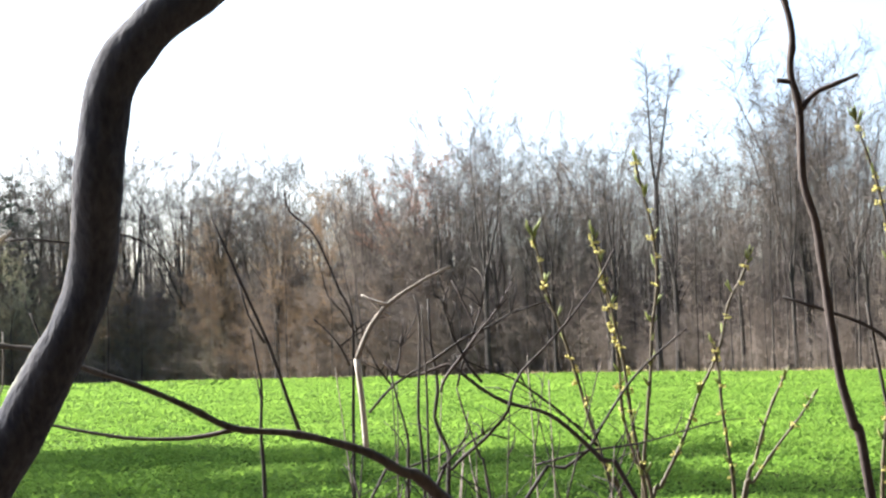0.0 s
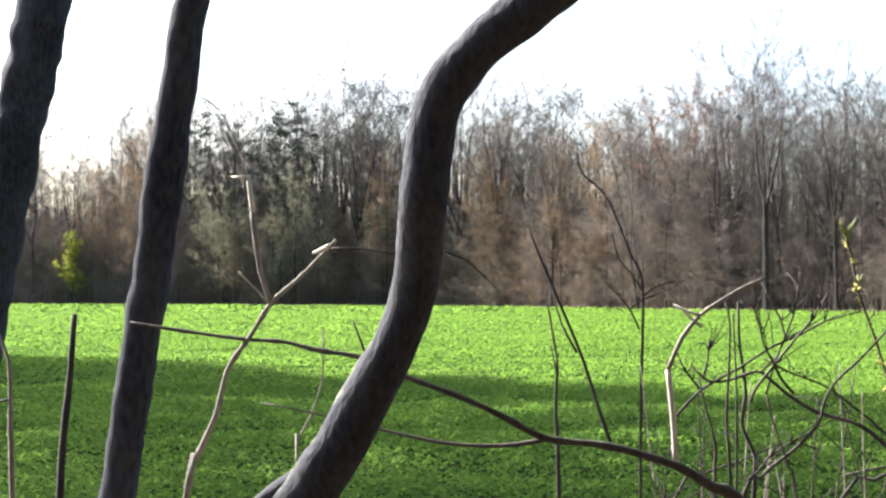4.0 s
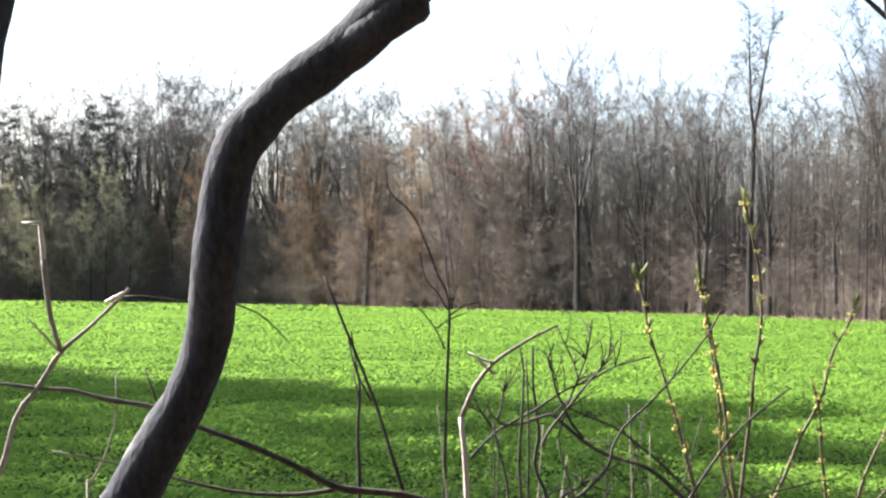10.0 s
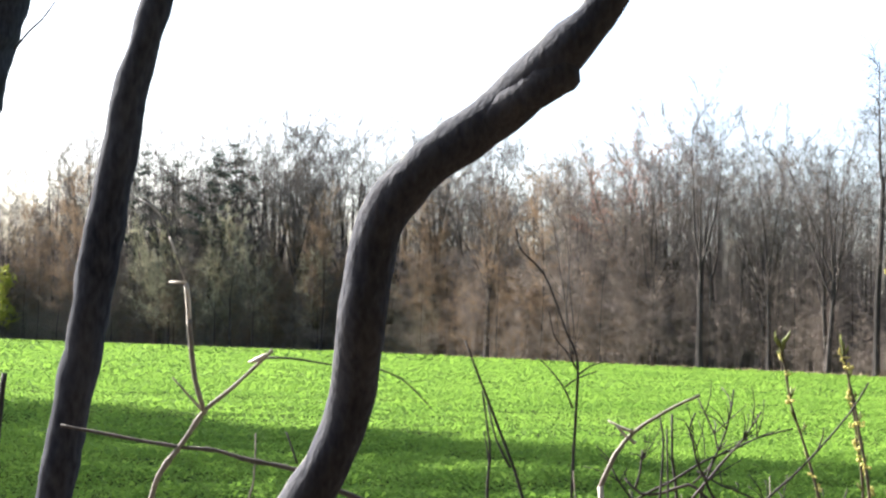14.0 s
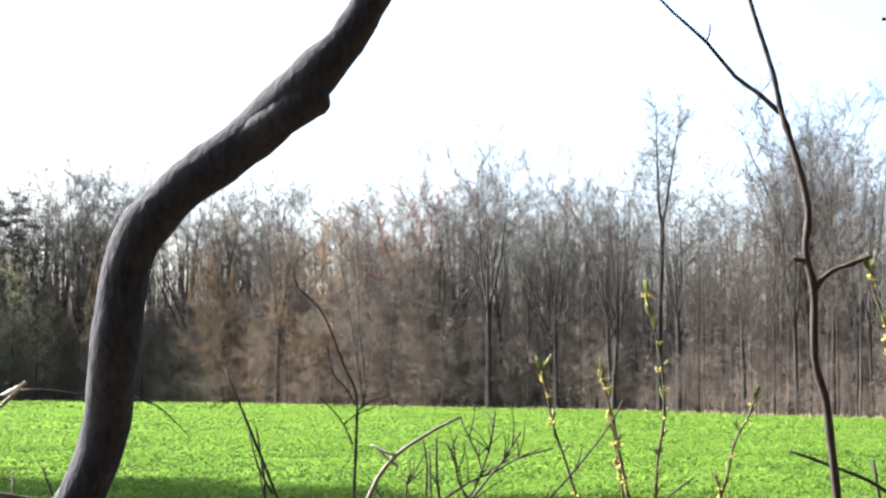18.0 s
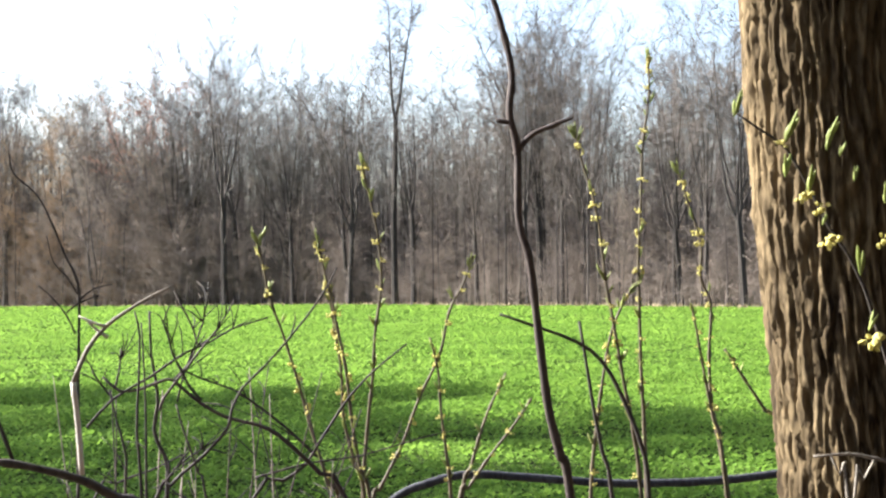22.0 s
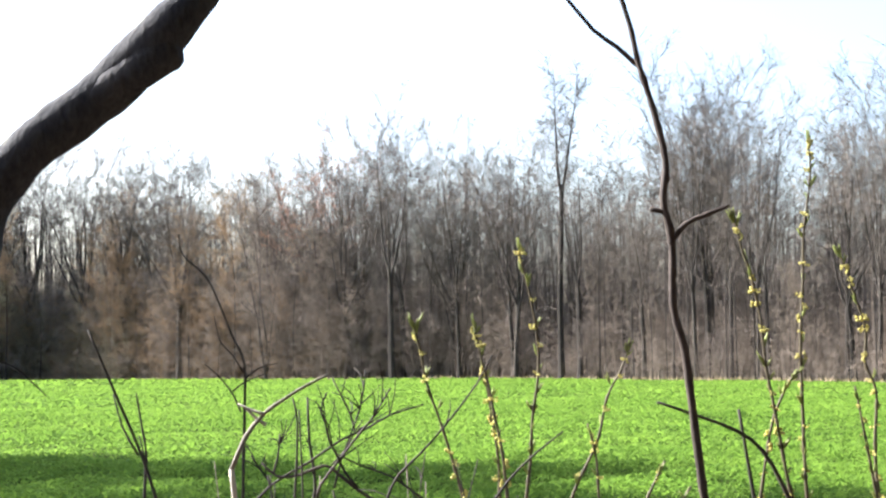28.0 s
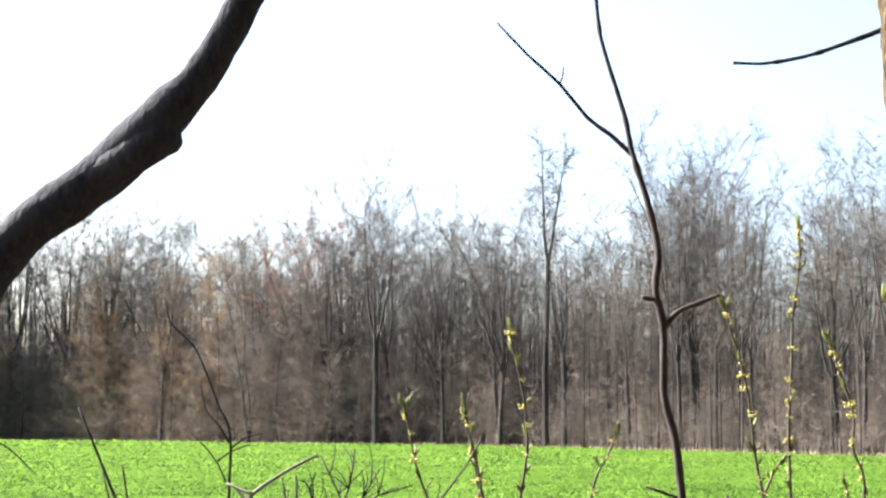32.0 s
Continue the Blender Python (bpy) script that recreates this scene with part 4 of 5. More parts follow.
TANGLE_F = [(-0.291, 2.810, -0.050, 0.0041), (-0.217, 2.810, 0.514, 0.0036), (-0.094, 2.810, 1.028, 0.0035), (-0.061, 2.810, 1.069, 0.0033), (-0.040, 2.810, 1.090, 0.0031), (-0.002, 2.810, 1.121, 0.0029), (0.037, 2.810, 1.164, 0.0027), (0.045, 2.810, 1.196, 0.0025), (0.064, 2.810, 1.233, 0.0023), (0.103, 2.810, 1.270, 0.0021), (0.147, 2.810, 1.318, 0.0019), (0.201, 2.810, 1.386, 0.0017), (0.230, 2.810, 1.437, 0.0015)]
TANGLE_G = [(-0.125, 2.930, -0.050, 0.0043), (-0.053, 2.930, 0.504, 0.0038), (0.068, 2.930, 1.008, 0.0036), (0.136, 2.930, 1.057, 0.0033), (0.176, 2.930, 1.084, 0.0029), (0.204, 2.930, 1.128, 0.0026), (0.260, 2.930, 1.208, 0.0023), (0.312, 2.930, 1.258, 0.0019), (0.364, 2.930, 1.298, 0.0016)]
TANGLE_H = [(-0.074, 2.750, 1.202, 0.0029), (-0.068, 2.750, 1.223, 0.0026), (-0.036, 2.750, 1.264, 0.0023), (0.001, 2.750, 1.311, 0.0020), (0.023, 2.750, 1.337, 0.0017), (0.052, 2.750, 1.384, 0.0014)]
TANGLE_I = [(-0.204, 2.870, 1.168, 0.0030), (-0.159, 2.870, 1.216, 0.0028), (-0.093, 2.870, 1.254, 0.0025), (-0.038, 2.870, 1.291, 0.0023), (0.011, 2.870, 1.312, 0.0020), (0.050, 2.870, 1.334, 0.0017), (0.111, 2.870, 1.352, 0.0015)]
TANGLE_J = [(-0.167, 2.990, 1.208, 0.0026), (-0.190, 2.990, 1.238, 0.0021), (-0.204, 2.990, 1.261, 0.0016)]
TANGLE_K = [(-0.141, 2.810, -0.050, 0.0036), (-0.140, 2.810, 0.517, 0.0031), (-0.137, 2.810, 1.033, 0.0030), (-0.135, 2.810, 1.124, 0.0025), (-0.151, 2.810, 1.188, 0.0020), (-0.161, 2.810, 1.237, 0.0015)]
TANGLE_L = [(-0.160, 2.930, 1.230, 0.0026), (-0.151, 2.930, 1.263, 0.0020), (-0.148, 2.930, 1.302, 0.0015)]
TANGLE_M = [(-0.081, 2.750, 1.074, 0.0024), (-0.065, 2.750, 1.087, 0.0019), (-0.027, 2.750, 1.134, 0.0014)]
TANGLE_N = [(-0.058, 2.870, 1.089, 0.0025), (-0.008, 2.870, 1.124, 0.0020), (0.036, 2.870, 1.115, 0.0015)]
TANGLE_O = [(-0.409, 2.990, -0.050, 0.0032), (-0.336, 2.990, 0.503, 0.0028), (-0.215, 2.990, 1.006, 0.0026), (-0.164, 2.990, 1.055, 0.0023), (-0.101, 2.990, 1.077, 0.0019), (-0.043, 2.990, 1.104, 0.0016)]
TANGLE_P = [(0.083, 2.810, -0.050, 0.0030), (0.053, 2.810, 0.513, 0.0026), (0.002, 2.810, 1.026, 0.0025), (-0.013, 2.810, 1.089, 0.0021), (-0.038, 2.810, 1.165, 0.0018), (-0.049, 2.810, 1.208, 0.0015)]
TANGLE_Q = [(0.085, 2.930, 1.064, 0.0026), (0.187, 2.930, 1.088, 0.0022), (0.269, 2.930, 1.096, 0.0019), (0.402, 2.930, 1.130, 0.0015)]
TANGLE_R = [(-0.100, 2.750, -0.050, 0.0029), (-0.100, 2.750, 0.520, 0.0025), (-0.099, 2.750, 1.041, 0.0024), (-0.098, 2.750, 1.217, 0.0019), (-0.103, 2.750, 1.350, 0.0014)]
TANGLE_S = [(-0.049, 2.870, 1.208, 0.0020), (-0.033, 2.870, 1.267, 0.0018), (-0.002, 2.870, 1.346, 0.0017), (0.009, 2.870, 1.416, 0.0015)]
TANGLE_T = [(-0.057, 2.990, 1.241, 0.0021), (-0.014, 2.990, 1.302, 0.0018), (-0.055, 2.990, 1.402, 0.0016)]
TANGLES = [TANGLE_A, TANGLE_B, TANGLE_C, TANGLE_D, TANGLE_E, TANGLE_F, TANGLE_G, TANGLE_H, TANGLE_I, TANGLE_J, TANGLE_K, TANGLE_L, TANGLE_M, TANGLE_N, TANGLE_O, TANGLE_P, TANGLE_Q, TANGLE_R, TANGLE_S, TANGLE_T]
BUD_STEMS_A = [(0.386, 3.150, -0.050, 0.0050), (0.336, 3.150, 0.488, 0.0044), (0.254, 3.150, 0.975, 0.0042), (0.233, 3.150, 1.019, 0.0038), (0.202, 3.150, 1.118, 0.0033), (0.176, 3.150, 1.217, 0.0029), (0.150, 3.150, 1.305, 0.0026), (0.124, 3.150, 1.382, 0.0024), (0.108, 3.150, 1.465, 0.0022), (0.093, 3.150, 1.514, 0.0019)]
BUD_STEMS_B = [(0.390, 3.200, -0.050, 0.0051), (0.363, 3.200, 0.484, 0.0044), (0.317, 3.200, 0.967, 0.0042), (0.296, 3.200, 1.046, 0.0038), (0.281, 3.200, 1.146, 0.0034), (0.271, 3.200, 1.246, 0.0030), (0.256, 3.200, 1.324, 0.0027), (0.246, 3.200, 1.380, 0.0024), (0.230, 3.200, 1.447, 0.0022), (0.218, 3.200, 1.514, 0.0020)]
BUD_STEMS_C = [(0.371, 3.220, -0.050, 0.0051), (0.347, 3.220, 0.482, 0.0045), (0.308, 3.220, 0.965, 0.0043), (0.287, 3.220, 1.055, 0.0037), (0.267, 3.220, 1.144, 0.0031), (0.264, 3.220, 1.234, 0.0026), (0.250, 3.220, 1.335, 0.0023), (0.237, 3.220, 1.425, 0.0020)]
BUD_STEMS_D = [(0.298, 3.400, -0.050, 0.0054), (0.305, 3.400, 0.470, 0.0047), (0.317, 3.400, 0.940, 0.0045), (0.330, 3.400, 1.105, 0.0041), (0.343, 3.400, 1.212, 0.0037), (0.350, 3.400, 1.306, 0.0033), (0.364, 3.400, 1.401, 0.0030), (0.362, 3.400, 1.484, 0.0028), (0.351, 3.400, 1.555, 0.0025), (0.335, 3.400, 1.627, 0.0023), (0.327, 3.400, 1.680, 0.0021)]
BUD_STEMS_E = [(0.206, 3.300, -0.050, 0.0052), (0.251, 3.300, 0.474, 0.0046), (0.326, 3.300, 0.948, 0.0044), (0.344, 3.300, 0.988, 0.0039), (0.392, 3.300, 1.079, 0.0035), (0.428, 3.300, 1.170, 0.0031), (0.473, 3.300, 1.261, 0.0028), (0.494, 3.300, 1.347, 0.0025), (0.524, 3.300, 1.404, 0.0023), (0.546, 3.300, 1.461, 0.0020)]
BUD_STEMS_F = [(0.510, 3.300, -0.050, 0.0053), (0.503, 3.300, 0.475, 0.0046), (0.491, 3.300, 0.951, 0.0044), (0.483, 3.300, 1.054, 0.0036), (0.473, 3.300, 1.146, 0.0029), (0.469, 3.300, 1.226, 0.0025), (0.453, 3.300, 1.296, 0.0020)]
BUD_STEMS_G = [(0.413, 3.200, -0.050, 0.0051), (0.444, 3.200, 0.482, 0.0045), (0.496, 3.200, 0.964, 0.0043), (0.519, 3.200, 1.042, 0.0035), (0.543, 3.200, 1.119, 0.0028), (0.567, 3.200, 1.174, 0.0024), (0.593, 3.200, 1.224, 0.0020)]
BUD_STEMS_H = [(0.321, 3.150, -0.050, 0.0050), (0.381, 3.150, 0.483, 0.0044), (0.483, 3.150, 0.966, 0.0042), (0.505, 3.150, 1.004, 0.0035), (0.551, 3.150, 1.068, 0.0028), (0.596, 3.150, 1.122, 0.0024), (0.635, 3.150, 1.177, 0.0020)]
BUD_STEMS_I = [(0.868, 3.110, -0.050, 0.0051), (0.858, 3.110, 0.485, 0.0044), (0.842, 3.110, 0.970, 0.0042), (0.828, 3.110, 1.111, 0.0039), (0.809, 3.110, 1.220, 0.0035), (0.794, 3.110, 1.318, 0.0031), (0.779, 3.110, 1.405, 0.0028), (0.770, 3.110, 1.503, 0.0026), (0.755, 3.110, 1.580, 0.0024), (0.735, 3.110, 1.646, 0.0022), (0.720, 3.110, 1.711, 0.0019)]
BUD_STEMS_J = [(0.913, 3.320, -0.050, 0.0054), (0.911, 3.320, 0.470, 0.0048), (0.908, 3.320, 0.940, 0.0045), (0.906, 3.320, 1.091, 0.0041), (0.902, 3.320, 1.207, 0.0037), (0.901, 3.320, 1.323, 0.0034), (0.901, 3.320, 1.451, 0.0030), (0.909, 3.320, 1.567, 0.0028), (0.915, 3.320, 1.683, 0.0026), (0.932, 3.320, 1.800, 0.0023), (0.930, 3.320, 1.893, 0.0021)]
BUD_STEMS_K = [(1.088, 3.200, -0.050, 0.0053), (1.073, 3.200, 0.474, 0.0047), (1.048, 3.200, 0.949, 0.0044), (1.033, 3.200, 1.052, 0.0040), (1.015, 3.200, 1.168, 0.0037), (1.014, 3.200, 1.260, 0.0033), (1.019, 3.200, 1.352, 0.0029), (0.999, 3.200, 1.410, 0.0027), (1.001, 3.200, 1.479, 0.0025), (0.973, 3.200, 1.572, 0.0023), (0.951, 3.200, 1.641, 0.0020)]
BUD_STEMS_L = [(1.092, 3.180, -0.050, 0.0053), (1.070, 3.180, 0.516, 0.0046), (1.032, 3.180, 1.032, 0.0044), (1.013, 3.180, 1.124, 0.0036), (1.000, 3.180, 1.192, 0.0029), (0.985, 3.180, 1.284, 0.0025), (0.971, 3.180, 1.365, 0.0020)]
BUD_STEMS_M = [(0.745, 3.250, -0.050, 0.0053), (0.755, 3.250, 0.476, 0.0046), (0.772, 3.250, 0.952, 0.0044), (0.787, 3.250, 1.102, 0.0038), (0.807, 3.250, 1.228, 0.0032), (0.826, 3.250, 1.309, 0.0027), (0.860, 3.250, 1.378, 0.0024), (0.882, 3.250, 1.401, 0.0021)]
BUD_STEMS_N = [(1.324, 3.100, -0.050, 0.0052), (1.258, 3.100, 0.529, 0.0046), (1.146, 3.100, 1.059, 0.0043), (1.090, 3.100, 1.150, 0.0033), (1.046, 3.100, 1.218, 0.0026), (1.015, 3.100, 1.266, 0.0020)]
BUD_STEMS = [BUD_STEMS_A, BUD_STEMS_B, BUD_STEMS_C, BUD_STEMS_D, BUD_STEMS_E, BUD_STEMS_F, BUD_STEMS_G, BUD_STEMS_H, BUD_STEMS_I, BUD_STEMS_J, BUD_STEMS_K, BUD_STEMS_L, BUD_STEMS_M, BUD_STEMS_N]
SAPLING = [(0.627, 2.380, -0.050, 0.0087), (0.596, 2.380, 0.537, 0.0076), (0.545, 2.380, 1.074, 0.0073), (0.528, 2.380, 1.149, 0.0070), (0.512, 2.380, 1.220, 0.0067), (0.503, 2.380, 1.299, 0.0065), (0.496, 2.380, 1.365, 0.0062), (0.488, 2.380, 1.440, 0.0060), (0.473, 2.380, 1.503, 0.0057), (0.473, 2.380, 1.603, 0.0055), (0.462, 2.380, 1.660, 0.0056), (0.468, 2.386, 1.720, 0.0052), (0.453, 2.391, 1.798, 0.0049), (0.433, 2.397, 1.870, 0.0044), (0.422, 2.403, 1.930, 0.0039), (0.402, 2.409, 2.001, 0.0034), (0.388, 2.414, 2.056, 0.0033), (0.383, 2.420, 2.111, 0.0031), (0.363, 2.420, 2.311, 0.0025), (0.283, 2.420, 2.611, 0.0010)]
SAPLING_LEFT = [(0.435, 2.420, 1.872, 0.0039), (0.403, 2.420, 1.902, 0.0035), (0.368, 2.420, 1.928, 0.0031), (0.325, 2.420, 1.981, 0.0026), (0.277, 2.420, 2.025, 0.0022), (0.229, 2.420, 2.076, 0.0018)]
SAPLING_TWIGLET = [(0.325, 2.420, 1.981, 0.0018), (0.330, 2.420, 1.994, 0.0015), (0.331, 2.420, 2.008, 0.0013)]
SAPLING_SIDE = [(0.470, 2.380, 1.596, 0.0047), (0.494, 2.380, 1.626, 0.0040), (0.529, 2.380, 1.641, 0.0033), (0.560, 2.380, 1.653, 0.0026)]
SAPLING_KNOT = [(0.462, 2.380, 1.646, 0.0051), (0.452, 2.380, 1.647, 0.0040), (0.442, 2.380, 1.649, 0.0030)]
DROOP = [(0.531, 2.900, 1.348, 0.0026), (0.588, 2.900, 1.328, 0.0029), (0.672, 2.900, 1.295, 0.0033), (0.719, 2.900, 1.258, 0.0036), (0.754, 2.900, 1.195, 0.0040), (0.790, 2.900, 1.101, 0.0044), (0.803, 2.900, 0.997, 0.0048), (0.823, 2.900, 0.498, 0.0050), (0.835, 2.900, -0.050, 0.0057)]
DROOP_UP = [(0.781, 2.900, -0.050, 0.0050), (0.763, 2.900, 0.500, 0.0044), (0.734, 2.900, 1.000, 0.0042), (0.716, 2.900, 1.093, 0.0038), (0.701, 2.900, 1.176, 0.0034), (0.689, 2.900, 1.259, 0.0030), (0.678, 2.900, 1.333, 0.0026)]
LOG = [(0.658, 6.200, 0.569, 0.0164), (0.812, 6.200, 0.639, 0.0165), (0.966, 6.200, 0.666, 0.0165), (1.187, 6.200, 0.647, 0.0166), (1.343, 6.200, 0.631, 0.0167), (1.568, 6.200, 0.610, 0.0168), (1.909, 6.200, 0.607, 0.0171), (2.210, 6.200, 0.628, 0.0173), (2.492, 6.200, 0.670, 0.0175), (2.967, 6.200, 0.688, 0.0180)]
LOW_BRANCH_TIP = [(0.659, 2.700, 2.080, 0.0025), (0.716, 2.700, 2.080, 0.0030), (0.790, 2.700, 2.094, 0.0035), (0.860, 2.700, 2.118, 0.0041), (0.928, 2.700, 2.145, 0.0050), (1.062, 2.700, 2.212, 0.0059), (1.268, 2.700, 2.347, 0.0071)]
LEAFY = [(0.988, 2.050, -0.050, 0.0033), (0.970, 2.050, 0.548, 0.0029), (0.940, 2.050, 1.096, 0.0028), (0.926, 2.050, 1.172, 0.0026), (0.909, 2.050, 1.277, 0.0025), (0.887, 2.050, 1.353, 0.0024), (0.876, 2.050, 1.390, 0.0022), (0.854, 2.050, 1.436, 0.0021), (0.828, 2.050, 1.474, 0.0020), (0.802, 2.050, 1.526, 0.0019), (0.772, 2.050, 1.577, 0.0018), (0.737, 2.050, 1.602, 0.0016), (0.705, 2.050, 1.624, 0.0015)]
LEAFY_BUDS = [(0.699, 2.040, 1.630, 0.0210), (0.767, 2.040, 1.597, 0.0240), (0.824, 2.040, 1.593, 0.0210), (0.824, 2.040, 1.581, 0.0140), (0.842, 2.040, 1.572, 0.0120), (0.862, 2.040, 1.538, 0.0120), (0.767, 2.040, 1.548, 0.0180), (0.798, 2.040, 1.529, 0.0200), (0.816, 2.040, 1.479, 0.0100), (0.867, 2.040, 1.419, 0.0220), (0.876, 2.040, 1.342, 0.0160), (0.903, 2.040, 1.510, 0.0160)]
LEAFY_FLOWERS = [(0.759, 2.030, 1.586, 0.0070), (0.786, 2.030, 1.516, 0.0080), (0.794, 2.030, 1.519, 0.0060), (0.811, 2.030, 1.503, 0.0080), (0.822, 2.030, 1.460, 0.0110), (0.878, 2.030, 1.331, 0.0130), (0.883, 2.030, 1.320, 0.0090), (0.898, 2.030, 1.461, 0.0090)]
GREY_SPRAY = [(0.819, 2.100, 1.164, 0.0016), (0.867, 2.100, 1.166, 0.0021), (0.895, 2.100, 1.161, 0.0027), (0.927, 2.100, 1.153, 0.0032)]
GREY_SPRAY_B = [(0.843, 2.100, 1.165, 0.0016), (0.855, 2.100, 1.138, 0.0020), (0.866, 2.100, 1.100, 0.0024)]
GREY_SPRAY_C = [(0.907, 2.100, 1.158, 0.0020), (0.889, 2.100, 1.130, 0.0022), (0.875, 2.100, 1.100, 0.0024)]
POST = [(-2.921, 6.300, -0.050, 0.0202), (-2.909, 6.300, 0.378, 0.0176), (-2.890, 6.300, 0.756, 0.0168), (-2.861, 6.300, 1.037, 0.0144), (-2.842, 6.300, 1.295, 0.0119)]
STUB_TWIG = [(-1.305, 2.600, -0.050, 0.0060), (-1.311, 2.600, 0.534, 0.0052), (-1.320, 2.600, 1.068, 0.0050), (-1.324, 2.600, 1.147, 0.0045), (-1.324, 2.600, 1.204, 0.0040), (-1.328, 2.600, 1.271, 0.0035), (-1.352, 2.600, 1.320, 0.0030)]
STUB_SIDE = [(-1.325, 2.600, 1.202, 0.0030), (-1.346, 2.600, 1.198, 0.0025), (-1.393, 2.600, 1.193, 0.0020)]
SMALL_A = [(-0.822, 2.600, -0.050, 0.0029), (-0.819, 2.600, 0.551, 0.0025), (-0.813, 2.600, 1.101, 0.0024), (-0.812, 2.600, 1.138, 0.0021), (-0.792, 2.600, 1.176, 0.0019), (-0.770, 2.600, 1.241, 0.0017), (-0.769, 2.600, 1.324, 0.0014)]
SMALL_B = [(-0.636, 2.350, 1.297, 0.0021), (-0.645, 2.350, 1.320, 0.0017), (-0.654, 2.350, 1.343, 0.0013)]


def on(points, u):
    """A point at the share u along control points."""
    line = smooth_line(points, 0.03)
    return Vector(line[int(u * (len(line) - 1)), :3])


crooked = thing("crooked_tree", "dark smooth-barked young tree with an S-shaped trunk", "tree", at=CROOKED_TRUNK[0][:3])
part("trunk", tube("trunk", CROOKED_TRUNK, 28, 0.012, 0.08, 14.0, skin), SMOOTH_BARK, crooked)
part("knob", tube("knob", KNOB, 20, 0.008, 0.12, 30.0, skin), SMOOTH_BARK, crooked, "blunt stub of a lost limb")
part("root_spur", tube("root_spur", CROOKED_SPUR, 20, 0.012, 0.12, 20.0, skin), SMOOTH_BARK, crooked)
part("twig", tube("twig", DANGLE, 5, 0.03, 0.1), DARK_TWIG, crooked)

for points, label in ((TREE_TWO, "dark bumpy trunk of a slender leaning tree"), (TREE_ONE, "thick dark trunk of a leaning tree")):
    t = thing("leaning_tree", label, "tree", at=(points[0][0], points[0][1], 0))
    e = Vector(points[-1][:3])
    w = (e - Vector(points[-3][:3])).normalized()
    r = points[-1][3]
    rise = [(*(e + w * s), r * k) for s, k in ((0.8, 0.92), (1.8, 0.8), (3.0, 0.6), (4.2, 0.35), (5.5, 0.05))]
    part("trunk", tube("trunk", points + rise, 22, 0.03, 0.22, 9.0, skin), DARK_BARK, t)
    rnd = random.Random(int(points[0][0] * -50))
    crown = Limbs()
    for b in range(12):
        at = e + w * rnd.uniform(0.9, 5)
        a = b * 2.4
        lp, lw = bent(rnd, at, (math.cos(a), math.sin(a), 0.9), rnd.uniform(1.0, 2.2), 4, 0.15, 0.05)
        crown.limb(lp, [r * 0.3, r * 0.22, r * 0.16, r * 0.1, 0], 5)
        for q in range(6):
            f = lp[1].lerp(lp[4], rnd.random())
            crown.limb([f, f + (lw + Vector((rnd.gauss(0, 0.6), rnd.gauss(0, 0.6), rnd.gauss(0, 0.4)))).normalized() * rnd.uniform(0.3, 0.8)], [0.006, 0], 3)
    part("crown", crown.mesh("crown"), DARK_TWIG, t)
    if points is TREE_ONE:
        part("twig", tube("twig", TREE_ONE_TWIG, 5, 0.03), DARK_TWIG, t)

forked = thing("forked_branch", "bare grey forked dead shoot with a broken pale tip", "branch", at=FORKED_STEM[0][:3])
part("stem", tube("stem", FORKED_STEM, 9, 0.012, 0.2, 40.0, nodes), GREY_TWIG, forked)
part("fork", tube("fork", FORKED_STEM_UP, 8, 0.02, 0.15, 40.0), GREY_TWIG, forked)
part("bare_end", tube("bare_end", FORKED_BARE, 9, 0.008, 0.18, 50.0), PALE_WOOD, forked, "end stripped to pale wood")
part("side_twig", tube("side_twig", FORKED_REACH, 5, 0.02, 0.2, 40.0), DARK_TWIG, forked)
part("fork_tip", tube("fork_tip", FORKED_TIP, 6, 0.02, 0.15, 60.0), GREY_TWIG, forked)
part("broken_tip", tube("broken_tip", FORKED_BROKEN, 6, 0.006, 0.2, 60.0), PALE_WOOD, forked, "pale snapped tip")
part("scar", tube("scar", FORKED_SCAR, 6, 0.006, 0.2, 60.0), PALE_WOOD, forked, "strip of bared pale wood")
part("stub", tube("stub", FORKED_STUB, 6, 0.01, 0.2), PALE_WOOD, forked, "pale broken stub")
part("spur", tube("spur", FORKED_SPUR, 5, 0.02, 0.1), GREY_TWIG, forked)
part("shred", tube("shred", FORKED_SHRED, 6, 0.006, 0.4, 120.0), PALE_WOOD, forked, "torn pale yellow wood at the break")

fallen = thing("fallen_branch", "long dark branch arching low through the brush", "branch", at=FALLEN_BRANCH[0][:3])
part("limb", tube("limb", FALLEN_BRANCH, 10, 0.012, 0.2, 25.0, nodes), LIMB_BARK, fallen)
part("side_twig", tube("side_twig", FALLEN_SIDE, 6, 0.03, 0.15, 40.0), BROWN_TWIG, fallen)
part("shoot", tube("shoot", SHOOT_TALL, 6, 0.03, 0.15, 40.0), DARK_TWIG, fallen)
part("spur", tube("spur", SHOOT_SPUR, 5, 0.02, 0.1), DARK_TWIG, fallen)
part("spur", tube("spur", SMALL_B, 5, 0.02, 0.1), DARK_TWIG, fallen)
pale = part("pale_shoot", tube("pale_shoot", PALE_SHOOT, 9, 0.02, 0.1, 40.0), PALE_WOOD, fallen, "upright shoot stripped to pale wood")
part("shoot_top", tube("shoot_top", PALE_SHOOT_TOP, 8, 0.02, 0.15, 40.0), GREY_TWIG, pale)
part("tuft", tube("tuft", PALE_TUFT, 5, 0.01, 0.3, 90.0), PALE_WOOD, pale)
part("tuft", tube("tuft", PALE_TUFT_B, 5, 0.01, 0.3, 90.0), PALE_WOOD, pale)

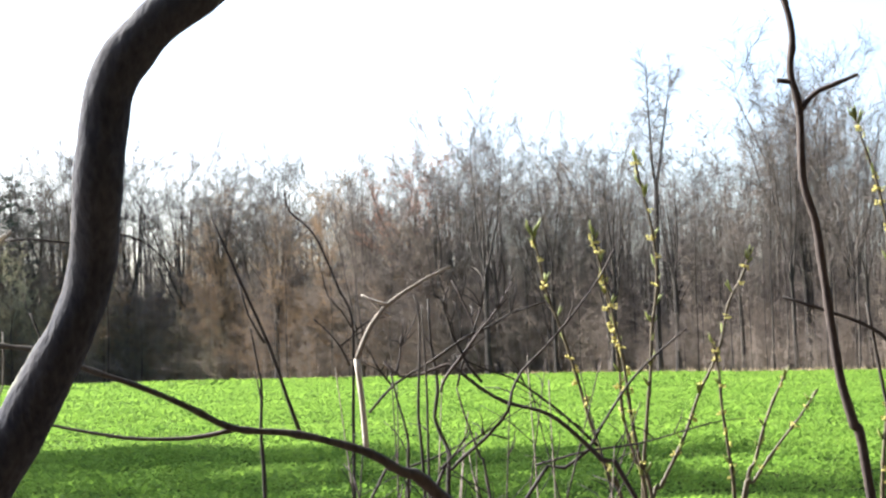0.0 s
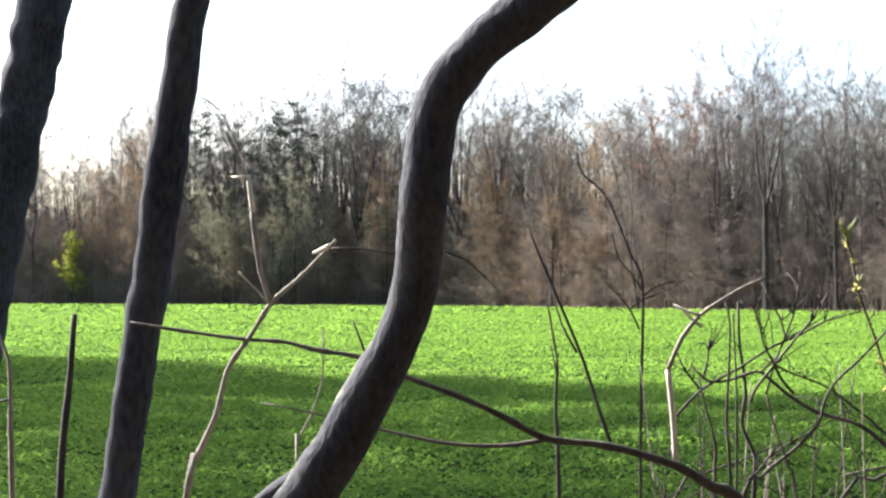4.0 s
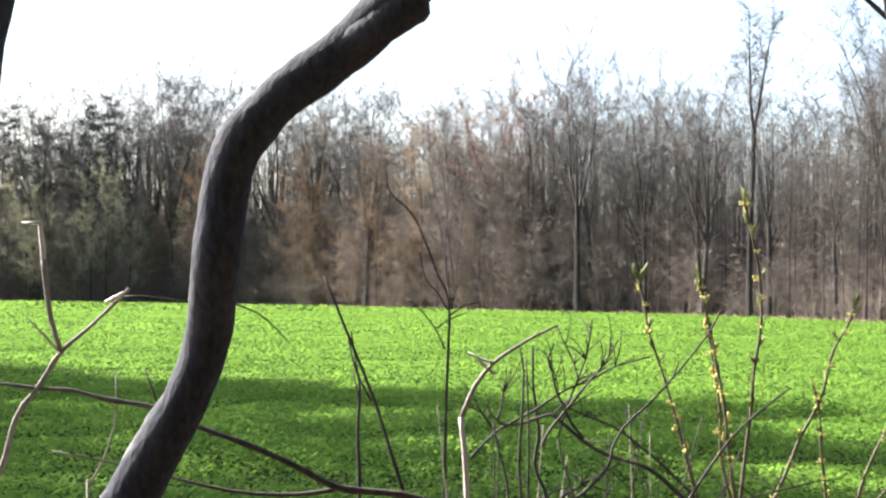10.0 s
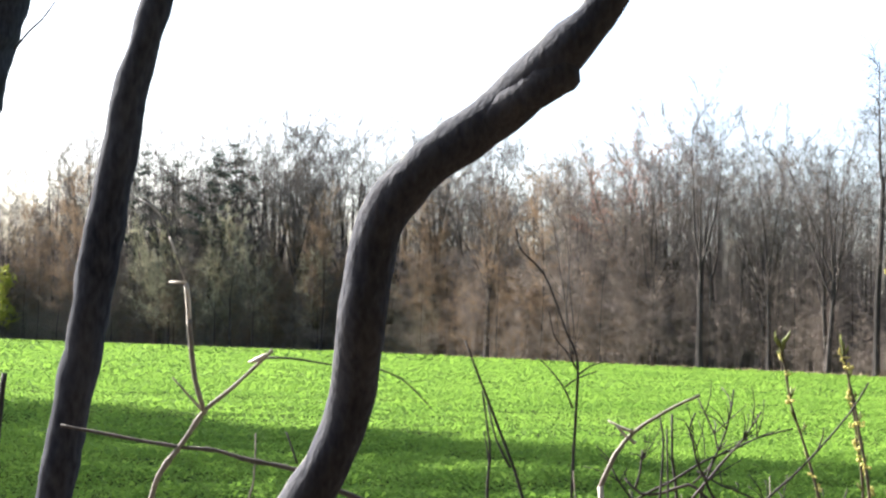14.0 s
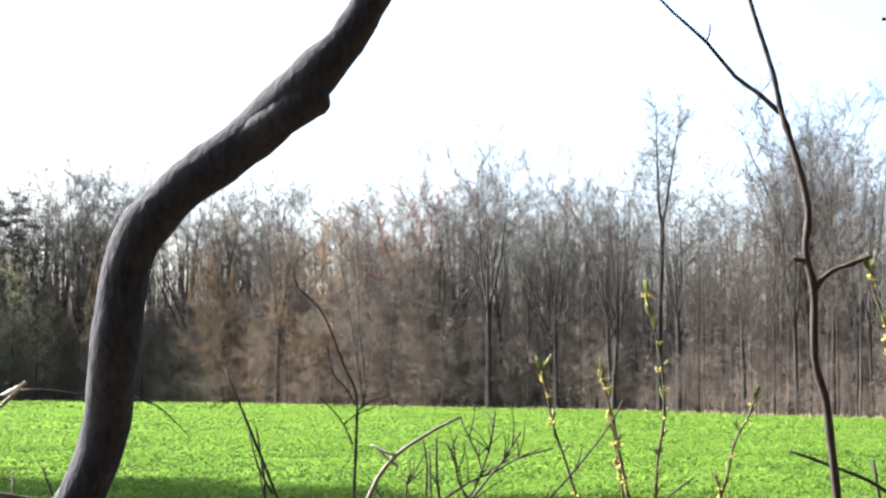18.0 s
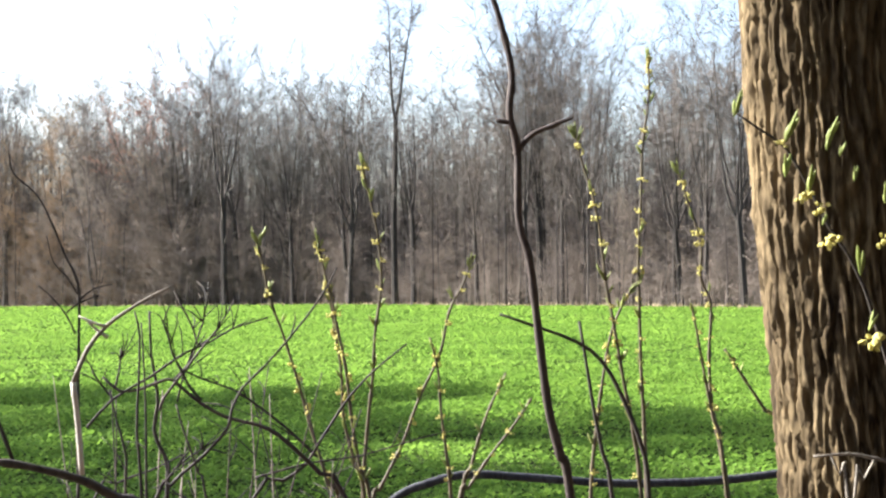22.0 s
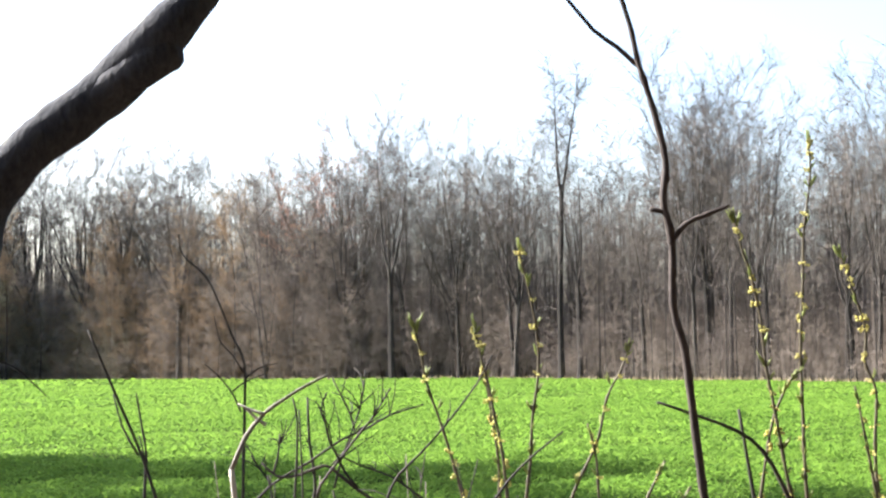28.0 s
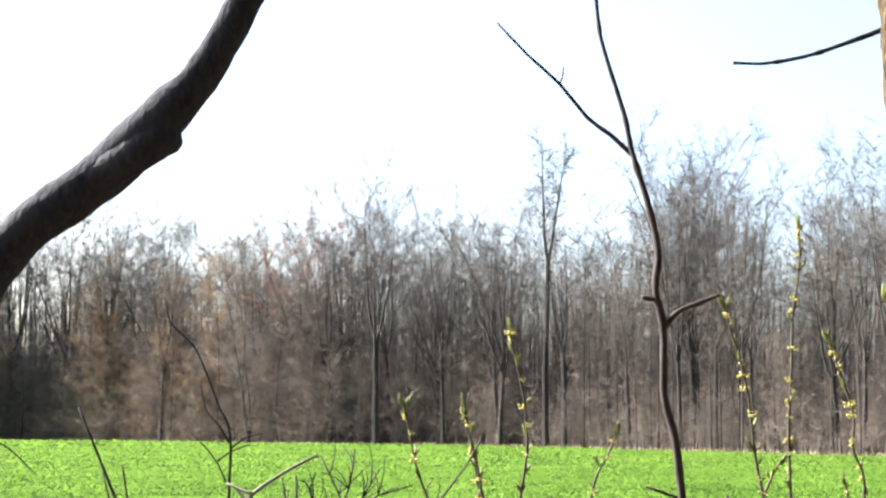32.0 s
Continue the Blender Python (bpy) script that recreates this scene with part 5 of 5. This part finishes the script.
tangle = thing("bramble_tangle", "tangle of thin dark leafless arching shoots", "shrub", at=(TANGLE_A[0][0], TANGLE_A[0][1], 0))
rnd = random.Random(8)
for n, points in enumerate(TANGLES):
    shoot = part("shoot", tube("shoot", points, 6, 0.03, 0.15, 40.0), (DARK_TWIG, BROWN_TWIG)[n % 4 == 3], tangle)
    for k in range(5):
        p = on(points, rnd.uniform(0.45, 0.95))
        q = p + Vector((rnd.gauss(0, 0.035), rnd.gauss(0, 0.02), rnd.uniform(0.01, 0.07)))
        part("twig", tube("twig", [(*p, 0.0016), (*(p.lerp(q, 0.5) + Vector((0.004, 0, 0.004))), 0.0013), (*q, 0.0008)], 4, 0.02), DARK_TWIG, shoot)


for n in range(26):
    x, y = -0.03 + rnd.uniform(-0.22, 0.26), 2.9 + rnd.uniform(-0.15, 0.3)
    lean, tall = rnd.gauss(0, 0.13), rnd.uniform(1.0, 1.26)
    points = [(x, y, -0.03, 0.003), (x + lean * 0.2, y, 0.5, 0.0028), (x + lean * 0.6 + rnd.gauss(0, 0.02), y, 0.85, 0.0022), (x + lean + rnd.gauss(0, 0.03), y, tall, 0.001)]
    shoot = part("shoot", tube("shoot", points, 5, 0.03, 0.15, 40.0), (DARK_TWIG, GREY_TWIG, BROWN_TWIG)[n % 3], tangle)
    for k in range(3):
        p = on(points, rnd.uniform(0.6, 0.97))
        q = p + Vector((rnd.gauss(0, 0.05), rnd.gauss(0, 0.03), rnd.uniform(0.02, 0.08)))
        part("twig", tube("twig", [(*p, 0.0014), (*(p.lerp(q, 0.5) + Vector((0.005, 0, 0.004))), 0.0012), (*q, 0.0007)], 4, 0.02), DARK_TWIG, shoot)


# ---- buds and flowers ----
def bud_mesh(seed):
    """A bud bursting into three or four folded leaf tips."""
    rnd = random.Random(seed)
    bm = bmesh.new()
    for k in range(4):
        a, lean, tall, wide = k * 1.7 + rnd.uniform(-0.3, 0.3), rnd.uniform(0.02, 0.16), rnd.uniform(1.1, 2.0), rnd.uniform(0.17, 0.26)
        made = bmesh.ops.create_uvsphere(bm, u_segments=6, v_segments=5, radius=1)["verts"]
        turn = Matrix.Rotation(a, 4, "Z") @ Matrix.Rotation(lean, 4, "Y")
        for v in made:
            h = (v.co.z + 1) / 2
            w = wide * (0.45 + 1.2 * h) * (1.15 - h) ** 0.6
            v.co = turn @ Vector((v.co.x * w + 0.10 * h * h, v.co.y * w * 0.6, h * tall))
    for f in bm.faces:
        f.smooth = True
    mesh = bpy.data.meshes.new("bud")
    bm.to_mesh(mesh)
    bm.free()
    mesh.materials.append(BUD_GREEN)
    return mesh


def flower_mesh(seed):
    rnd = random.Random(seed)
    bm = bmesh.new()
    for _ in range(7):
        at = Vector((rnd.gauss(0, 0.45), rnd.gauss(0, 0.45), rnd.gauss(0, 0.5)))
        bmesh.ops.create_icosphere(bm, subdivisions=1, radius=rnd.uniform(0.3, 0.55), matrix=Matrix.Translation(at))
    for v in bm.verts:
        v.co *= rnd.uniform(0.72, 1.22)
    mesh = bpy.data.meshes.new("flower")
    bm.to_mesh(mesh)
    bm.free()
    mesh.materials.append(CATKIN)
    return mesh


BUDS, FLOWERS = [bud_mesh(s) for s in (3, 5, 9)], [flower_mesh(s) for s in range(3)]


def set_on(name, mesh, stem, at, way, size):
    ob = new(name, mesh)
    turn = Vector(way).to_track_quat("Z", "Y").to_matrix().to_4x4()
    ob.matrix_basis = Matrix.Translation(at) @ turn @ Matrix.Diagonal((size, size, size, 1))
    ob.parent = stem
    ob.matrix_parent_inverse = stem.matrix_world.inverted()
    return ob


rnd = random.Random(21)
for n, points in enumerate(BUD_STEMS):
    shrub = thing("budding_shoot", "slender upright shrub shoot with green buds and small yellow flowers", "shrub", "budding shoots of the shrub", at=(points[0][0], points[0][1], 0))
    stem = part("stem", tube("stem", points, 7, 0.01, 0.15, 50.0, nodes), BUD_STEM, shrub)
    bpy.context.view_layer.update()
    tip = Vector(points[-1][:3])
    up = (tip - Vector(points[-2][:3])).normalized()
    small = 0.7 if n in (5, 6, 7, 11, 13) else 1.0
    set_on("bud", rnd.choice(BUDS), stem, tip - up * 0.028, up, 0.019 * small)
    high = [p for p in points if p[2] > 0.95]
    line = smooth_line(high, 0.012)
    set_on("bud", rnd.choice(BUDS), stem, tip - up * 0.035, up + Vector((0.5, -0.2, 0)), 0.012 * small)
    set_on("flower", FLOWERS[n % 3], stem, tip - up * 0.04, up, 0.007 * small)
    k = len(line) - 3
    turn = rnd.random() * 6
    while k > 2:
        turn += 2.4
        p = Vector(line[k, :3])
        out = Vector((math.cos(turn), math.sin(turn) * 0.6, 0.0))
        for side in (out, -out)[:rnd.choice((1, 1, 2))]:
            if rnd.random() < 0.5:
                set_on("bud", rnd.choice(BUDS), stem, p + side * 0.002, side * 0.5 + Vector((0, 0, 1)), rnd.uniform(0.010, 0.019) * small)
            else:
                set_on("flower", rnd.choice(FLOWERS), stem, p + side * 0.007, side, rnd.uniform(0.005, 0.0085) * small)
        k -= rnd.choice((2, 2, 3, 4))

leafy = thing("leafy_twig", "thin twig with green leaf buds and yellow flowers before bark", "shrub", at=LEAFY[0][:3])
stem = part("stem", tube("stem", LEAFY, 6, 0.03, 0.12, 50.0), DARK_TWIG, leafy)
bpy.context.view_layer.update()
for rows, kind in ((LEAFY_BUDS, "bud"), (LEAFY_FLOWERS, "flower")):
    for x, y, z, size in rows:
        set_on(kind, rnd.choice(BUDS) if kind == "bud" else rnd.choice(FLOWERS), stem, (x, y, z - size * 0.6), (rnd.uniform(-0.15, 0.4), -0.2, 1), size)
spray = thing("dead_spray", "small pale grey dead twig before rough bark", "branch", at=GREY_SPRAY_C[-1][:3])
for points in (GREY_SPRAY, GREY_SPRAY_B, GREY_SPRAY_C):
    low = [] if points is GREY_SPRAY else [(points[-1][0], points[-1][1], 0.5, 0.003), (points[-1][0], points[-1][1], -0.02, 0.004)]
    part("twig", tube("twig", points + low, 5, 0.02, 0.2, 60.0), GREY_TWIG, spray)

sapling = thing("sapling", "slim dark sapling with a side branch and a forked top", "sapling", at=SAPLING[0][:3])
part("trunk", tube("trunk", SAPLING, 12, 0.012, 0.12, 30.0, nodes), BROWN_TWIG, sapling)
part("branch", tube("branch", SAPLING_LEFT, 8, 0.03, 0.08, 20.0), BROWN_TWIG, sapling)
part("branch", tube("branch", SAPLING_SIDE, 7, 0.008, 0.15, 50.0, nodes), BROWN_TWIG, sapling)
part("twig", tube("twig", SAPLING_TWIGLET, 5, 0.01, 0.1), BROWN_TWIG, sapling)
part("twig", tube("twig", SAPLING_KNOT, 6, 0.01, 0.2, 60.0), BROWN_TWIG, sapling)

droop = thing("drooping_shoot", "thin dark drooping leafless shoot", "shrub", at=DROOP[-1][:3])
part("stem", tube("stem", DROOP, 6, 0.03, 0.12, 40.0), DARK_TWIG, droop)
part("twig", tube("twig", DROOP_UP, 6, 0.03, 0.15, 60.0), DARK_TWIG, droop)

log = thing("bent_bough", "dark fallen bough lying bent across the brush", "branch", at=LOG[0][:3])
ends = [(LOG[0][0] - 0.5, LOG[0][1], -0.02, LOG[0][3]), (LOG[0][0] - 0.25, LOG[0][1], LOG[0][2] * 0.55, LOG[0][3])]
part("limb", tube("limb", ends + LOG, 9, 0.03, 0.12, 25.0), DARK_BARK, log)

over = thing("overhanging_branch", "thin dark bare branch reaching in overhead", "branch", at=LOW_BRANCH_TIP[-1][:3])
part("limb", tube("limb", LOW_BRANCH_TIP, 8, 0.01, 0.15, 40.0, nodes), DARK_TWIG, over)

post = thing("dead_stalk", "upright dark dead stalk at the field's edge", "stalk", at=POST[0][:3])
part("stem", tube("stem", POST, 7, 0.04, 0.2, 30.0), DARK_TWIG, post)
stub = thing("broken_shoot", "thin grey broken shoot", "branch", at=STUB_TWIG[0][:3])
part("stem", tube("stem", STUB_TWIG, 7, 0.03, 0.15, 40.0), GREY_TWIG, stub)
part("side_twig", tube("side_twig", STUB_SIDE, 5, 0.02, 0.1), DARK_TWIG, stub)
knotty = thing("thin_shoot", "thin dark knotty leafless shoot standing in the brush", "branch", at=SHOOT_THIN[0][:3])
part("stem", tube("stem", SHOOT_THIN, 6, 0.012, 0.2, 40.0, nodes), DARK_TWIG, knotty)
part("side_twig", tube("side_twig", SHOOT_THIN_SIDE, 5, 0.03, 0.15, 40.0), DARK_TWIG, knotty)
arch = thing("arching_shoot", "tall thin dark shoot bending over at its top", "shrub", at=TALL_ARCH[0][:3])
part("stem", tube("stem", TALL_ARCH, 6, 0.012, 0.2, 40.0, nodes), DARK_TWIG, arch)
for points in (ARCH_TWIG_A, ARCH_TWIG_B, ARCH_TWIG_C, ARCH_TWIG_D):
    part("side_twig", tube("side_twig", points, 5, 0.03, 0.15, 40.0), DARK_TWIG, arch)
wisp = thing("thin_shoot", "thin grey leafless shoot", "branch", at=SMALL_A[0][:3])
part("stem", tube("stem", SMALL_A, 5, 0.03, 0.1), GREY_TWIG, wisp)


# ---- the rough-barked tree ----
def bark(a, length, p):
    """Narrow ridges that weave, join and break into short plates, with deep grooves between."""
    cx, cy = math.cos(a), math.sin(a)
    sway = noise.noise((cx * 3, cy * 3, length * 6.0)) * 0.16 + noise.noise((cx * 9, cy * 9, length * 22)) * 0.07
    ridge = abs(math.sin((a + sway) * 18))
    plate = noise.noise((cx * 20, cy * 20, length * 20))
    crack = noise.noise((cx * 30 + 5, cy * 30, length * 42))
    split = noise.noise((cx * 13, cy * 13 + 3, length * 30))
    high = min(1.0, ridge * 1.6) * (1 if crack > -0.3 else 0.6) * (1 if abs(split) > 0.025 else 0.75) * (0.82 + 0.4 * max(-0.5, plate))
    return 0.0150 * (high - 0.55) + 0.0035 * noise.noise(p * 190) + 0.0035 * crack


ROUGH_TRUNK = [(1.065, 2.36, -0.05, 0.19), (1.055, 2.36, 0.25, 0.155), (1.028, 2.36, 0.7, 0.138), (1.003, 2.36, 1.15, 0.133), (0.976, 2.36, 1.5, 0.131), (0.957, 2.36, 1.85, 0.130), (0.95, 2.36, 2.2, 0.128), (0.95, 2.38, 3.2, 0.12), (0.96, 2.4, 4.6, 0.10), (0.93, 2.4, 6.0, 0.07)]
rough = thing("rough_barked_tree", "thick tree trunk with deeply furrowed brown bark", "tree", at=(1.065, 2.36, 0))
part("trunk", tube("trunk", ROUGH_TRUNK, 300, 0.012, 0.03, 5.0, bark), ROUGH_BARK, rough)
boughs = Limbs()
for b in range(14):
    a = b * 2.4
    lp, lw = bent(rnd, (0.95, 2.4, 3.6 + b * 0.16), (math.cos(a), math.sin(a), 0.8), rnd.uniform(1.4, 2.8), 4, 0.14, 0.05)
    boughs.limb(lp, [0.035, 0.028, 0.02, 0.012, 0], 6)
    for q in range(8):
        f = lp[1].lerp(lp[4], rnd.random())
        boughs.limb([f, f + (lw + Vector((rnd.gauss(0, 0.6), rnd.gauss(0, 0.6), rnd.gauss(0, 0.4)))).normalized() * rnd.uniform(0.4, 1.0)], [0.007, 0], 3)
part("crown", boughs.mesh("crown"), DARK_TWIG, rough)
